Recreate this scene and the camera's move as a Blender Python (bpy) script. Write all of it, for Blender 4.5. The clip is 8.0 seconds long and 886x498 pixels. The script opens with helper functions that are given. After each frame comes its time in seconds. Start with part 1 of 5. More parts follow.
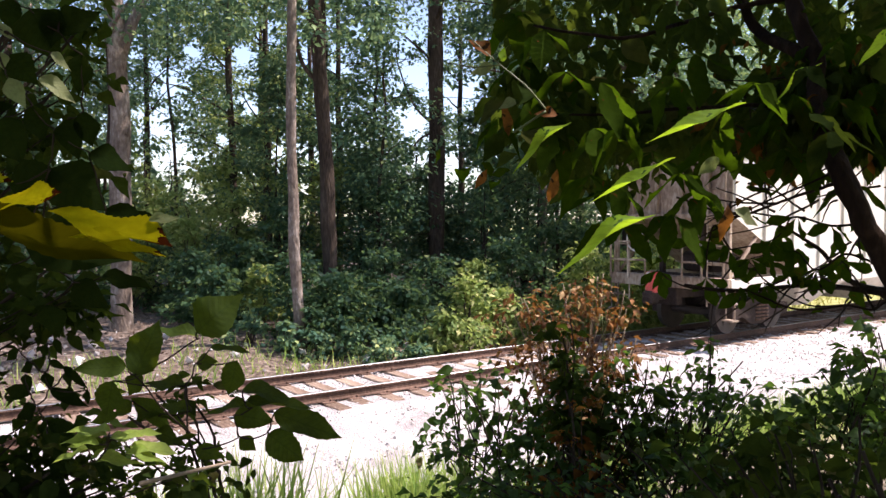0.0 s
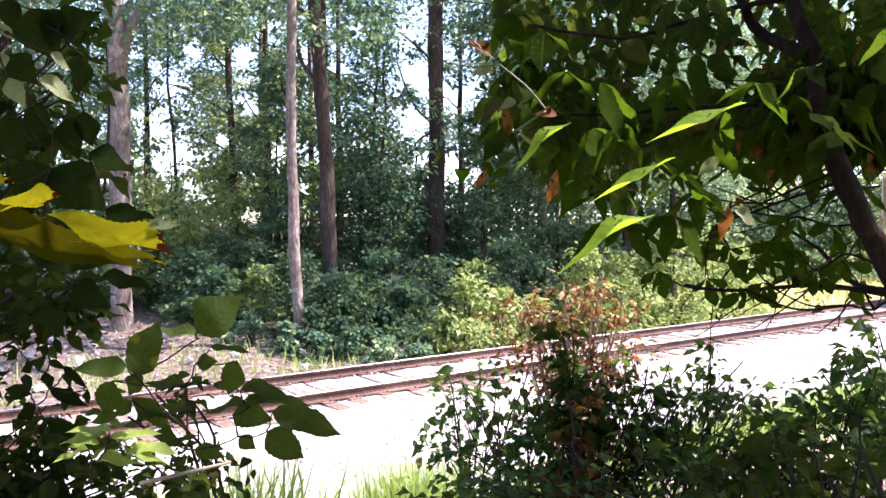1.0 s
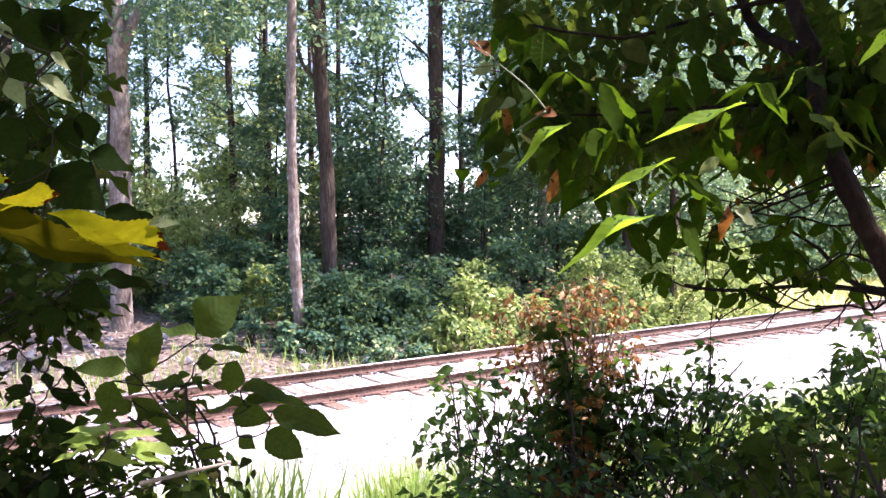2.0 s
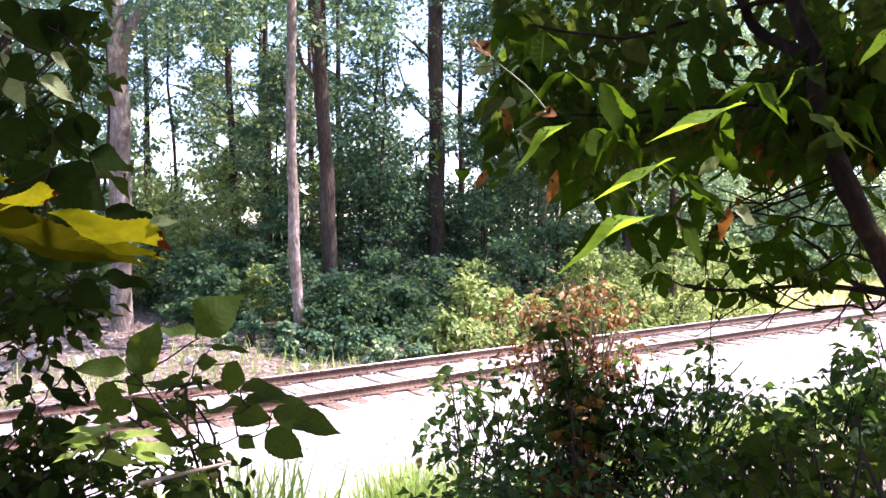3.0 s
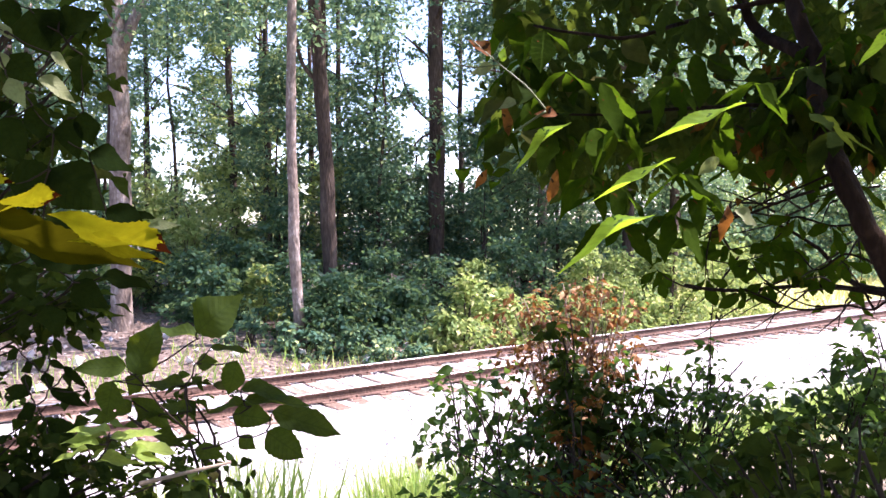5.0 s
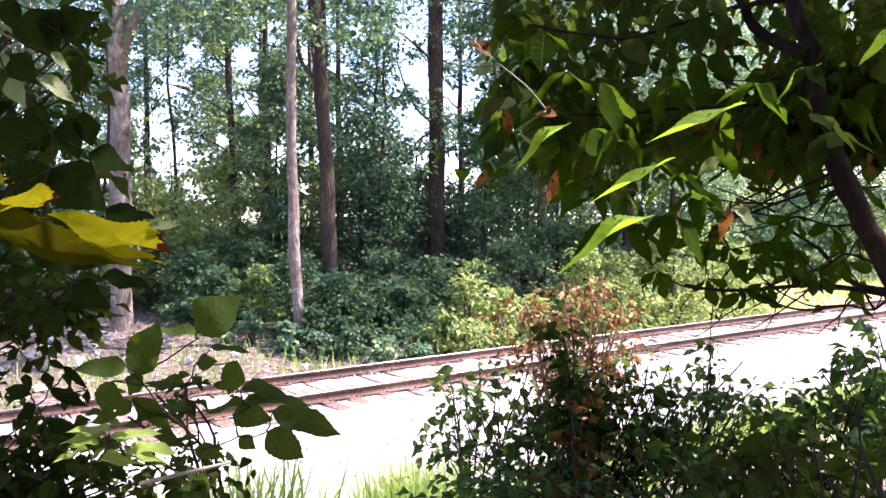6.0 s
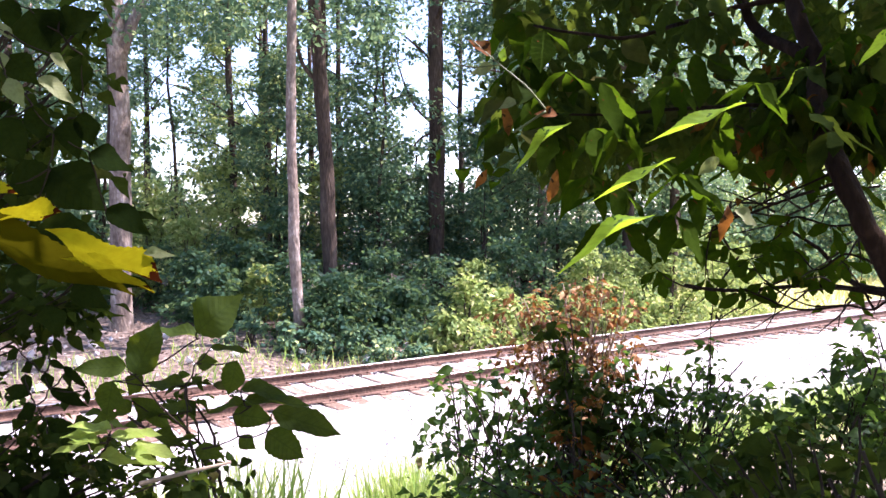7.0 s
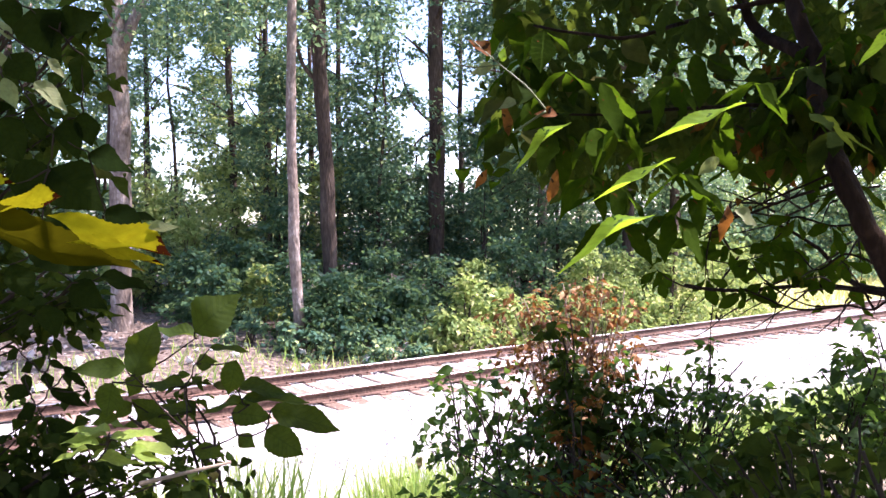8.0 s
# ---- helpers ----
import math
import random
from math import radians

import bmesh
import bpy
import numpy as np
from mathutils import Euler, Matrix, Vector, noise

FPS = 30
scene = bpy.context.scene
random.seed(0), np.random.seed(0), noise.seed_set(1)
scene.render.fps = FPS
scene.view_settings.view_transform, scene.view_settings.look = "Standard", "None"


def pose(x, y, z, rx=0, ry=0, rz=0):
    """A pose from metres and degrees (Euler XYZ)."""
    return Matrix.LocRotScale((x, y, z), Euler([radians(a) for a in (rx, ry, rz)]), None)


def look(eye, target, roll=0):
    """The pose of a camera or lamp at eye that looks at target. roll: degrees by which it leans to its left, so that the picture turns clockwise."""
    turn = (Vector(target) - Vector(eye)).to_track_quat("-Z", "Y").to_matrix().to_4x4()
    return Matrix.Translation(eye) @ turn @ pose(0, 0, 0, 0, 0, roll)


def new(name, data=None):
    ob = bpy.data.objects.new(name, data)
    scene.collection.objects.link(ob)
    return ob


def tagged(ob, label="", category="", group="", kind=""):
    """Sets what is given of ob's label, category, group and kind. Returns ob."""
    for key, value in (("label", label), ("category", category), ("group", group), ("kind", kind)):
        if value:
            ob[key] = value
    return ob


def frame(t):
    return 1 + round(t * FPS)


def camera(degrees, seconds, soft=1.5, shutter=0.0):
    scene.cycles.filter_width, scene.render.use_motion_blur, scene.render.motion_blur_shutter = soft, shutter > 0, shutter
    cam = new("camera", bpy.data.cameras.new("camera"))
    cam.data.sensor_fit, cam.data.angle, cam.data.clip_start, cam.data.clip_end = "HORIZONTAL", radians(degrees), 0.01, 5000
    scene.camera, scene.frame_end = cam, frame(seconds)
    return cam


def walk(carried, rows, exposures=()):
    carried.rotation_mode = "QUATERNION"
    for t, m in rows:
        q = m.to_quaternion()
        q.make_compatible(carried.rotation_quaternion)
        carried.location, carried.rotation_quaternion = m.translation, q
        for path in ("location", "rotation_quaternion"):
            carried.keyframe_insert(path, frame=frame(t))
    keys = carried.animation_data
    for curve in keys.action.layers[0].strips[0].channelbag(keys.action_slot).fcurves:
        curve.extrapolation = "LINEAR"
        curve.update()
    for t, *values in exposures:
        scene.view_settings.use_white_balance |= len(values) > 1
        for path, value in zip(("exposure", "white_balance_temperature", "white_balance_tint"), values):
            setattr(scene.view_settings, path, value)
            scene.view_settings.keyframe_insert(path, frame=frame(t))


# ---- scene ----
cam = camera(60, 8.0, soft=1.5)
EYE = 2.49
STAND = look((0, 0, EYE), (0, 10, EYE - 0.339))
walk(cam, [(0.0, STAND), (8.0, STAND)],
     exposures=[(0.0, 1.28, 6600, 25), (0.2, 1.66, 6550, 27), (0.5, 1.97, 6350, 30), (0.9, 2.18, 6080, 35), (1.3, 2.25, 6050, 36), (8.0, 2.25, 6050, 36)])

# ---- light ----
SUN = Vector((0.59, 0.05, 0.80)).normalized()
world = bpy.data.worlds.new("world")
scene.world = world
world.use_nodes = True
wn = world.node_tree.nodes
sky = wn.new("ShaderNodeTexSky")
sky.sky_type = "NISHITA"
sky.sun_disc = False
sky.sun_elevation = math.asin(SUN.z)
sky.sun_rotation = math.atan2(SUN.x, SUN.y)
sky.dust_density = 0.6
wn["Background"].inputs["Strength"].default_value = 0.125
world.node_tree.links.new(sky.outputs["Color"], wn["Background"].inputs["Color"])
sun_data = bpy.data.lights.new("sun", "SUN")
sun_data.energy, sun_data.angle, sun_data.color = 4.5, radians(0.6), (1.0, 0.95, 0.87)
sun = new("sun", sun_data)
sun.matrix_world = look(SUN * 50, (0, 0, 0))

# ---- materials ----


def material(name, rough=0.7, metal=0.0):
    m = bpy.data.materials.new(name)
    m.use_nodes = True
    n = m.node_tree.nodes
    b = n["Principled BSDF"]
    b.inputs["Roughness"].default_value = rough
    b.inputs["Metallic"].default_value = metal
    return m, n, m.node_tree.links, b


def ramp_of(n, stops):
    r = n.new("ShaderNodeValToRGB")
    e = r.color_ramp.elements
    while len(e) < len(stops):
        e.new(0.5)
    for k, (at, c) in enumerate(stops):
        e[k].position, e[k].color = at, (*c, 1)
    return r


def noise_of(n, links, scale, detail=4.0, coord="Object", stretch=(1, 1, 1)):
    tc, mp, t = n.new("ShaderNodeTexCoord"), n.new("ShaderNodeMapping"), n.new("ShaderNodeTexNoise")
    mp.inputs["Scale"].default_value = stretch
    t.inputs["Scale"].default_value, t.inputs["Detail"].default_value = scale, detail
    links.new(tc.outputs[coord], mp.inputs["Vector"])
    links.new(mp.outputs["Vector"], t.inputs["Vector"])
    return t


def bump_of(n, links, b, height, strength, distance=0.02):
    bp = n.new("ShaderNodeBump")
    bp.inputs["Strength"].default_value, bp.inputs["Distance"].default_value = strength, distance
    links.new(height, bp.inputs["Height"])
    links.new(bp.outputs["Normal"], b.inputs["Normal"])


def surface(name, stops, scale, fine, rough=0.8, metal=0.0, bump=0.4, stretch=(1, 1, 1), dist=0.02, spread=0.0, spec=0.5):
    """Two scales of noise: a colour ramp from the coarse one, grain and relief from the fine one."""
    m, n, links, b = material(name, rough, metal)
    b.inputs["Specular IOR Level"].default_value = spec
    big = noise_of(n, links, scale, 5, stretch=stretch)
    small = noise_of(n, links, fine, 6, stretch=stretch)
    mix = n.new("ShaderNodeMath")
    mix.operation = "MULTIPLY_ADD"
    mix.inputs[1].default_value = 0.45
    links.new(small.outputs["Fac"], mix.inputs[0])
    half = n.new("ShaderNodeMath")
    half.operation = "MULTIPLY"
    half.inputs[1].default_value = 0.55
    links.new(big.outputs["Fac"], half.inputs[0])
    links.new(half.outputs[0], mix.inputs[2])
    last = mix.outputs[0]
    if spread:
        info, add = n.new("ShaderNodeObjectInfo"), n.new("ShaderNodeMath")
        add.operation = "MULTIPLY_ADD"
        add.inputs[1].default_value = spread
        links.new(info.outputs["Random"], add.inputs[0])
        sub = n.new("ShaderNodeMath")
        sub.inputs[1].default_value = -spread / 2
        links.new(last, sub.inputs[0])
        links.new(sub.outputs[0], add.inputs[2])
        last = add.outputs[0]
    r = ramp_of(n, stops)
    links.new(last, r.inputs["Fac"])
    links.new(r.outputs["Color"], b.inputs["Base Color"])
    bump_of(n, links, b, small.outputs["Fac"], bump, dist)
    return m


def math_node(n, links, op, a, b=None):
    k = n.new("ShaderNodeMath")
    k.operation = op
    for slot, v in zip(k.inputs, (a, b)):
        if v is None:
            continue
        if isinstance(v, (int, float)):
            slot.default_value = v
        else:
            links.new(v, slot)
    return k.outputs[0]


def mixed(n, links, fac, a, b):
    mx = n.new("ShaderNodeMix")
    mx.data_type = "RGBA"
    links.new(fac, mx.inputs[0])
    for slot, c in ((6, a), (7, b)):
        if isinstance(c, tuple):
            mx.inputs[slot].default_value = (*c, 1)
        else:
            links.new(c, mx.inputs[slot])
    return mx.outputs[2]


def leaf_material(name, stops, through_colour, glow=0.42, single=False, blotch=0.0, blotch_colour=(0.13, 0.045, 0.015), rough=0.6, tip=0.0, spec=0.15):
    """Leaf: colour varies leaf by leaf, lets light through; single leaves have veins, blotches and browned tips."""
    m, n, links, b = material(name, rough)
    if single:
        rnd = n.new("ShaderNodeObjectInfo").outputs["Random"]
    else:
        rnd = n.new("ShaderNodeNewGeometry").outputs["Random Per Island"]
    r = ramp_of(n, stops)
    links.new(rnd, r.inputs["Fac"])
    grain = noise_of(n, links, 9 if single else 60, 5)
    hs = n.new("ShaderNodeHueSaturation")
    val = n.new("ShaderNodeMapRange")
    val.inputs["To Min"].default_value, val.inputs["To Max"].default_value = 0.6, 1.4
    links.new(grain.outputs["Fac"], val.inputs["Value"])
    links.new(val.outputs["Result"], hs.inputs["Value"])
    links.new(r.outputs["Color"], hs.inputs["Color"])
    colour = hs.outputs["Color"]
    ht = n.new("ShaderNodeHueSaturation")
    ht.inputs["Color"].default_value = (*through_colour, 1)
    links.new(val.outputs["Result"], ht.inputs["Value"])
    t_colour = ht.outputs["Color"]
    height = grain.outputs["Fac"]
    if single:
        tc, sep = n.new("ShaderNodeTexCoord"), n.new("ShaderNodeSeparateXYZ")
        links.new(tc.outputs["Object"], sep.inputs[0])
        x, y = sep.outputs["X"], math_node(n, links, "ABSOLUTE", sep.outputs["Y"])
        side = math_node(n, links, "PINGPONG", math_node(n, links, "SUBTRACT", math_node(n, links, "MULTIPLY", x, 9.0), math_node(n, links, "MULTIPLY", y, 7.5)), 0.5)
        vein = math_node(n, links, "MAXIMUM", math_node(n, links, "LESS_THAN", side, 0.07), math_node(n, links, "LESS_THAN", y, 0.012))
        faint = math_node(n, links, "MULTIPLY", vein, 0.35)
        colour = mixed(n, links, faint, colour, tuple(min(1.0, c * 2.0) for c in stops[-2][1]))
        t_colour = mixed(n, links, faint, t_colour, tuple(c * 0.35 for c in through_colour))
        height = math_node(n, links, "ADD", height, math_node(n, links, "MULTIPLY", side, -0.8))
        spots = noise_of(n, links, 4, 4)
        worn = None
        if blotch:
            worn = math_node(n, links, "GREATER_THAN", spots.outputs["Fac"], 1 - blotch)
        if tip:
            edge = math_node(n, links, "ADD", x, math_node(n, links, "MULTIPLY", math_node(n, links, "SUBTRACT", spots.outputs["Fac"], 0.5), 1.1))
            worn = math_node(n, links, "GREATER_THAN", edge, tip)
        if worn is not None:
            colour, t_colour = mixed(n, links, worn, colour, blotch_colour), mixed(n, links, worn, t_colour, tuple(c * 0.9 for c in blotch_colour))
    links.new(colour, b.inputs["Base Color"])
    b.inputs["Specular IOR Level"].default_value = spec
    tr = n.new("ShaderNodeBsdfTranslucent")
    links.new(t_colour, tr.inputs["Color"])
    mixer = n.new("ShaderNodeMixShader")
    mixer.inputs[0].default_value = glow
    links.new(b.outputs[0], mixer.inputs[1])
    links.new(tr.outputs[0], mixer.inputs[2])
    links.new(mixer.outputs[0], n["Material Output"].inputs["Surface"])
    bump_of(n, links, b, height, 0.35, 0.003 if single else 0.004)
    return m


WOODS = leaf_material("woods leaf", [(0.0, (0.019, 0.052, 0.04)), (0.5, (0.04, 0.1, 0.068)), (0.82, (0.11, 0.2, 0.1)), (1.0, (0.4, 0.45, 0.17))], (0.27, 0.41, 0.17), 0.28)
FAR_LEAF = leaf_material("far leaf", [(0.0, (0.014, 0.038, 0.03)), (0.6, (0.032, 0.07, 0.045)), (1.0, (0.12, 0.165, 0.075))], (0.17, 0.27, 0.12), 0.32)
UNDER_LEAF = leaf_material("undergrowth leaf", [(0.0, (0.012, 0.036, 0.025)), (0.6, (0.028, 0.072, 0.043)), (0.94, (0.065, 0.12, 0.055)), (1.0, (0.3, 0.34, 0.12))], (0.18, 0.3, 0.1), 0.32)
# lime leaf colour; deep in the wood it stands in for sunlight
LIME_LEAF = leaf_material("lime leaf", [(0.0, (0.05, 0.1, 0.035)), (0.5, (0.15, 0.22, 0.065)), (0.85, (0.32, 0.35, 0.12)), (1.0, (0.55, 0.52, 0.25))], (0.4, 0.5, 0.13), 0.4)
# near-black tone: shade of the overhanging tree put into the leaf colour
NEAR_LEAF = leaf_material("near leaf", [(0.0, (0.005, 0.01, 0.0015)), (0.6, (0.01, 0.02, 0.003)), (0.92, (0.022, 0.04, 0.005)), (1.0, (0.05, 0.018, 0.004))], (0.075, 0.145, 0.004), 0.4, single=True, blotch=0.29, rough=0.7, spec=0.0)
SHRUB_LEAF = leaf_material("shrub leaf", [(0.0, (0.012, 0.03, 0.009)), (0.6, (0.026, 0.056, 0.015)), (0.92, (0.06, 0.105, 0.026)), (1.0, (0.13, 0.09, 0.04))], (0.12, 0.22, 0.025), 0.36, spec=0.1)
# darker copy of the shrub leaf: foreground shade put into its colour
SHADED_SHRUB_LEAF = leaf_material("shrub leaf with shade in colour", [(0.0, (0.008, 0.016, 0.005)), (0.85, (0.026, 0.042, 0.011)), (1.0, (0.07, 0.06, 0.02))], (0.09, 0.13, 0.012), 0.34, spec=0.0)
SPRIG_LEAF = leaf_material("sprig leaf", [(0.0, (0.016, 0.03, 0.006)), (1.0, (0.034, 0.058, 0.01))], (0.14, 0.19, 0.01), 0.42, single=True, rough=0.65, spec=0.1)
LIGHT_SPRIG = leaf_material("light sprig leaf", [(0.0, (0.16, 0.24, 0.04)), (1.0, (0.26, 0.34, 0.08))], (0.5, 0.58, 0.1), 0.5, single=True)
# darker copy of the sprig leaf, toned down in place of shade
SHADED_SPRIG_LEAF = leaf_material("sprig leaf with shade in colour", [(0.0, (0.005, 0.01, 0.003)), (1.0, (0.012, 0.02, 0.005))], (0.04, 0.06, 0.006), 0.3, single=True, rough=0.75, spec=0.0)
PALE_LEAF = leaf_material("pale leaf", [(0.0, (0.12, 0.15, 0.06)), (1.0, (0.2, 0.22, 0.11))], (0.3, 0.36, 0.1), 0.4, single=True)
LITTER = leaf_material("leaf litter", [(0.0, (0.06, 0.038, 0.026)), (0.6, (0.15, 0.105, 0.078)), (1.0, (0.3, 0.24, 0.195))], (0.2, 0.14, 0.1), 0.2, rough=0.85)
# lit leaves of the overhanging tree: sunlight put into a far lighter colour
SUN_COLOURED_LEAF = leaf_material("near leaf with sun in colour", [(0.0, (0.12, 0.24, 0.012)), (1.0, (0.17, 0.29, 0.02))], (0.5, 0.74, 0.03), 0.6, single=True, blotch=0.3, blotch_colour=(0.06, 0.14, 0.01))
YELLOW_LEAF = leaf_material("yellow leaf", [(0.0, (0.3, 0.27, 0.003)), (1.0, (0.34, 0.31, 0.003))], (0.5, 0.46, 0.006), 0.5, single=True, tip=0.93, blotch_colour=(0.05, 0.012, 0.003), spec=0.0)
# olive tone stands in for shade on the yellow leaf's lower blade
SHADED_YELLOW_LEAF = leaf_material("yellow leaf with shade in colour", [(0.0, (0.038, 0.035, 0.001)), (1.0, (0.046, 0.043, 0.001))], (0.095, 0.085, 0.001), 0.45, single=True, spec=0.0)
DRY_LEAF = leaf_material("dry leaf", [(0.0, (0.03, 0.013, 0.006)), (0.35, (0.11, 0.045, 0.016)), (0.65, (0.25, 0.115, 0.04)), (0.85, (0.44, 0.3, 0.16)), (1.0, (0.12, 0.16, 0.04))], (0.3, 0.13, 0.03), 0.3, rough=0.75)
RUST_LEAF = leaf_material("rust leaf", [(0.0, (0.08, 0.03, 0.01)), (1.0, (0.2, 0.08, 0.022))], (0.4, 0.16, 0.025), 0.4, single=True, rough=0.75, blotch=0.36, blotch_colour=(0.05, 0.025, 0.01))
WITHER = leaf_material("withered leaf", [(0.0, (0.02, 0.01, 0.004)), (0.7, (0.06, 0.026, 0.008)), (1.0, (0.14, 0.07, 0.02))], (0.3, 0.13, 0.02), 0.4, rough=0.8, spec=0.0)
GRASS = leaf_material("grass blade", [(0.0, (0.12, 0.22, 0.045)), (0.6, (0.24, 0.35, 0.08)), (1.0, (0.45, 0.48, 0.16))], (0.4, 0.52, 0.12), 0.4)
DRY_GRASS = leaf_material("meadow blade", [(0.0, (0.2, 0.24, 0.06)), (0.6, (0.34, 0.32, 0.1)), (1.0, (0.45, 0.38, 0.16))], (0.45, 0.45, 0.12), 0.35)
PALE_BARK = surface("pale bark", [(0.3, (0.05, 0.036, 0.028)), (0.44, (0.14, 0.107, 0.085)), (0.55, (0.2, 0.16, 0.13)), (0.68, (0.4, 0.345, 0.3))], 3.4, 18, 0.92, bump=1.0, stretch=(1, 1, 0.45), dist=0.04, spec=0.1)
DARK_BARK = surface("dark bark", [(0.3, (0.016, 0.012, 0.009)), (0.5, (0.058, 0.042, 0.032)), (0.72, (0.13, 0.1, 0.08))], 2.5, 22, 0.92, bump=1.0, stretch=(1, 1, 0.22), dist=0.04, spec=0.1)
TWIG = surface("twig bark", [(0.3, (0.016, 0.011, 0.008)), (0.7, (0.055, 0.04, 0.028))], 9, 60, 0.85, bump=0.5, dist=0.003, spec=0.1)
# bark of the near limb, darkened in colour where no shade reaches it
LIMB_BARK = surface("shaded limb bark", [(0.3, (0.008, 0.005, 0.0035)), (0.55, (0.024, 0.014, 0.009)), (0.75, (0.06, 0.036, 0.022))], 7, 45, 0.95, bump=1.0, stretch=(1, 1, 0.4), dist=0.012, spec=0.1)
STRAW = surface("dead stick", [(0.3, (0.2, 0.14, 0.09)), (0.7, (0.4, 0.31, 0.22))], 12, 80, 0.85, bump=0.4, dist=0.003)
STEM = surface("green stem", [(0.3, (0.07, 0.09, 0.02)), (0.7, (0.14, 0.16, 0.05))], 12, 80, 0.6, bump=0.2, dist=0.002)
GRAVEL = surface("gravel", [(0.3, (0.24, 0.21, 0.2)), (0.5, (0.42, 0.385, 0.37)), (0.7, (0.58, 0.55, 0.53))], 2.2, 34, 0.95, bump=1.0, dist=0.04)
STONE = leaf_material("ballast stone", [(0.0, (0.34, 0.31, 0.29)), (0.5, (0.48, 0.445, 0.42)), (1.0, (0.62, 0.58, 0.56))], (0.3, 0.3, 0.3), 0.0, rough=0.95)
TIE = surface("weathered tie", [(0.3, (0.1, 0.065, 0.045)), (0.5, (0.22, 0.155, 0.115)), (0.7, (0.36, 0.27, 0.205))], 1.4, 14, 0.9, bump=0.7, stretch=(3, 0.5, 3), spread=0.18, spec=0.1)
RUST = surface("rusty rail side", [(0.3, (0.035, 0.02, 0.015)), (0.48, (0.085, 0.05, 0.036)), (0.62, (0.18, 0.11, 0.08)), (0.75, (0.3, 0.2, 0.15))], 0.55, 25, 0.85, bump=0.3, dist=0.004, spec=0.2)
SHINE = surface("worn rail head", [(0.3, (0.36, 0.35, 0.35)), (0.7, (0.6, 0.59, 0.58))], 2, 60, 0.32, 0.9, bump=0.1, dist=0.002)
PAINT = surface("pale beige car paint", [(0.3, (0.34, 0.28, 0.23)), (0.46, (0.6, 0.54, 0.47)), (0.75, (0.72, 0.67, 0.6))], 0.9, 12, 0.5, bump=0.08, stretch=(1, 1, 0.4), dist=0.01)
# car end paint: rust streaks, plus a darker tone standing in for shade
END_SHADE_PAINT = surface("rust-stained end paint, shaded in colour", [(0.3, (0.08, 0.048, 0.03)), (0.48, (0.26, 0.18, 0.125)), (0.6, (0.42, 0.33, 0.25)), (0.75, (0.58, 0.49, 0.39))], 1.6, 14, 0.75, bump=0.25, stretch=(1, 1, 0.5), dist=0.01)
STEEL = surface("grimy steel", [(0.3, (0.018, 0.014, 0.012)), (0.5, (0.045, 0.032, 0.027)), (0.75, (0.11, 0.08, 0.068))], 2.5, 30, 0.8, 0.1, bump=0.4, dist=0.006, spec=0.1)
TREAD = surface("wheel steel", [(0.3, (0.035, 0.026, 0.023)), (0.7, (0.11, 0.085, 0.075))], 4, 40, 0.6, 0.5, bump=0.2, dist=0.003)
RED = surface("red plastic", [(0.3, (0.5, 0.05, 0.04)), (0.7, (0.7, 0.1, 0.08))], 6, 50, 0.45, bump=0.05)


def floor_material():
    """Leaf litter and bare soil, passing into dry sunlit grass down the line."""
    m, n, links, b = material("forest floor", 0.95)
    big, small = noise_of(n, links, 0.35, 5), noise_of(n, links, 9, 6)
    soil = ramp_of(n, [(0.32, (0.045, 0.035, 0.026)), (0.5, (0.12, 0.084, 0.062)), (0.62, (0.21, 0.16, 0.125)), (0.75, (0.32, 0.265, 0.225))])
    grass = ramp_of(n, [(0.3, (0.16, 0.19, 0.05)), (0.5, (0.32, 0.31, 0.1)), (0.7, (0.46, 0.41, 0.19))])
    links.new(small.outputs["Fac"], soil.inputs["Fac"])
    links.new(small.outputs["Fac"], grass.inputs["Fac"])
    tc, sep, rng = n.new("ShaderNodeTexCoord"), n.new("ShaderNodeSeparateXYZ"), n.new("ShaderNodeMapRange")
    links.new(tc.outputs["Object"], sep.inputs[0])
    rng.inputs["From Min"].default_value, rng.inputs["From Max"].default_value = 5.0, 9.0
    add = n.new("ShaderNodeMath")
    add.operation = "MULTIPLY_ADD"
    add.inputs[1].default_value = 5.0
    links.new(big.outputs["Fac"], add.inputs[0])
    links.new(sep.outputs["X"], add.inputs[2])
    links.new(add.outputs[0], rng.inputs["Value"])
    mx = n.new("ShaderNodeMix")
    mx.data_type = "RGBA"
    links.new(rng.outputs["Result"], mx.inputs[0])
    links.new(soil.outputs["Color"], mx.inputs[6])
    links.new(grass.outputs["Color"], mx.inputs[7])
    links.new(mx.outputs[2], b.inputs["Base Color"])
    bump_of(n, links, b, small.outputs["Fac"], 1.0, 0.06)
    return m


FLOOR = floor_material()

# ---- building helpers ----
rng = np.random.default_rng(7)
DIR, NOR = np.array((0.806, 0.592)), np.array((-0.592, 0.806))   # along the track, across it
TURN = math.degrees(math.atan2(0.592, 0.806))
MIDDLE = 10.9                                                       # track centre, across


def on_track(s, p, z=0.0):
    return Vector((DIR[0] * s + NOR[0] * p, DIR[1] * s + NOR[1] * p, z))


def mesh_of(name, verts, faces, mat, smooth=False):
    me = bpy.data.meshes.new(name)
    me.from_pydata(verts, [], faces)
    me.materials.append(mat)
    if smooth:
        me.polygons.foreach_set("use_smooth", [True] * len(me.polygons))
    me.update()
    return me


def put(name, me, parent=None, m=None, label="", kind=""):
    ob = new(name, me)
    if parent is not None:
        ob.parent = parent
    if m is not None:
        ob.matrix_basis = m
    return tagged(ob, label, kind=kind)


def part(name, bm, mat, parent, label="", smooth=False):
    me = bpy.data.meshes.new(name)
    bm.to_mesh(me)
    bm.free()
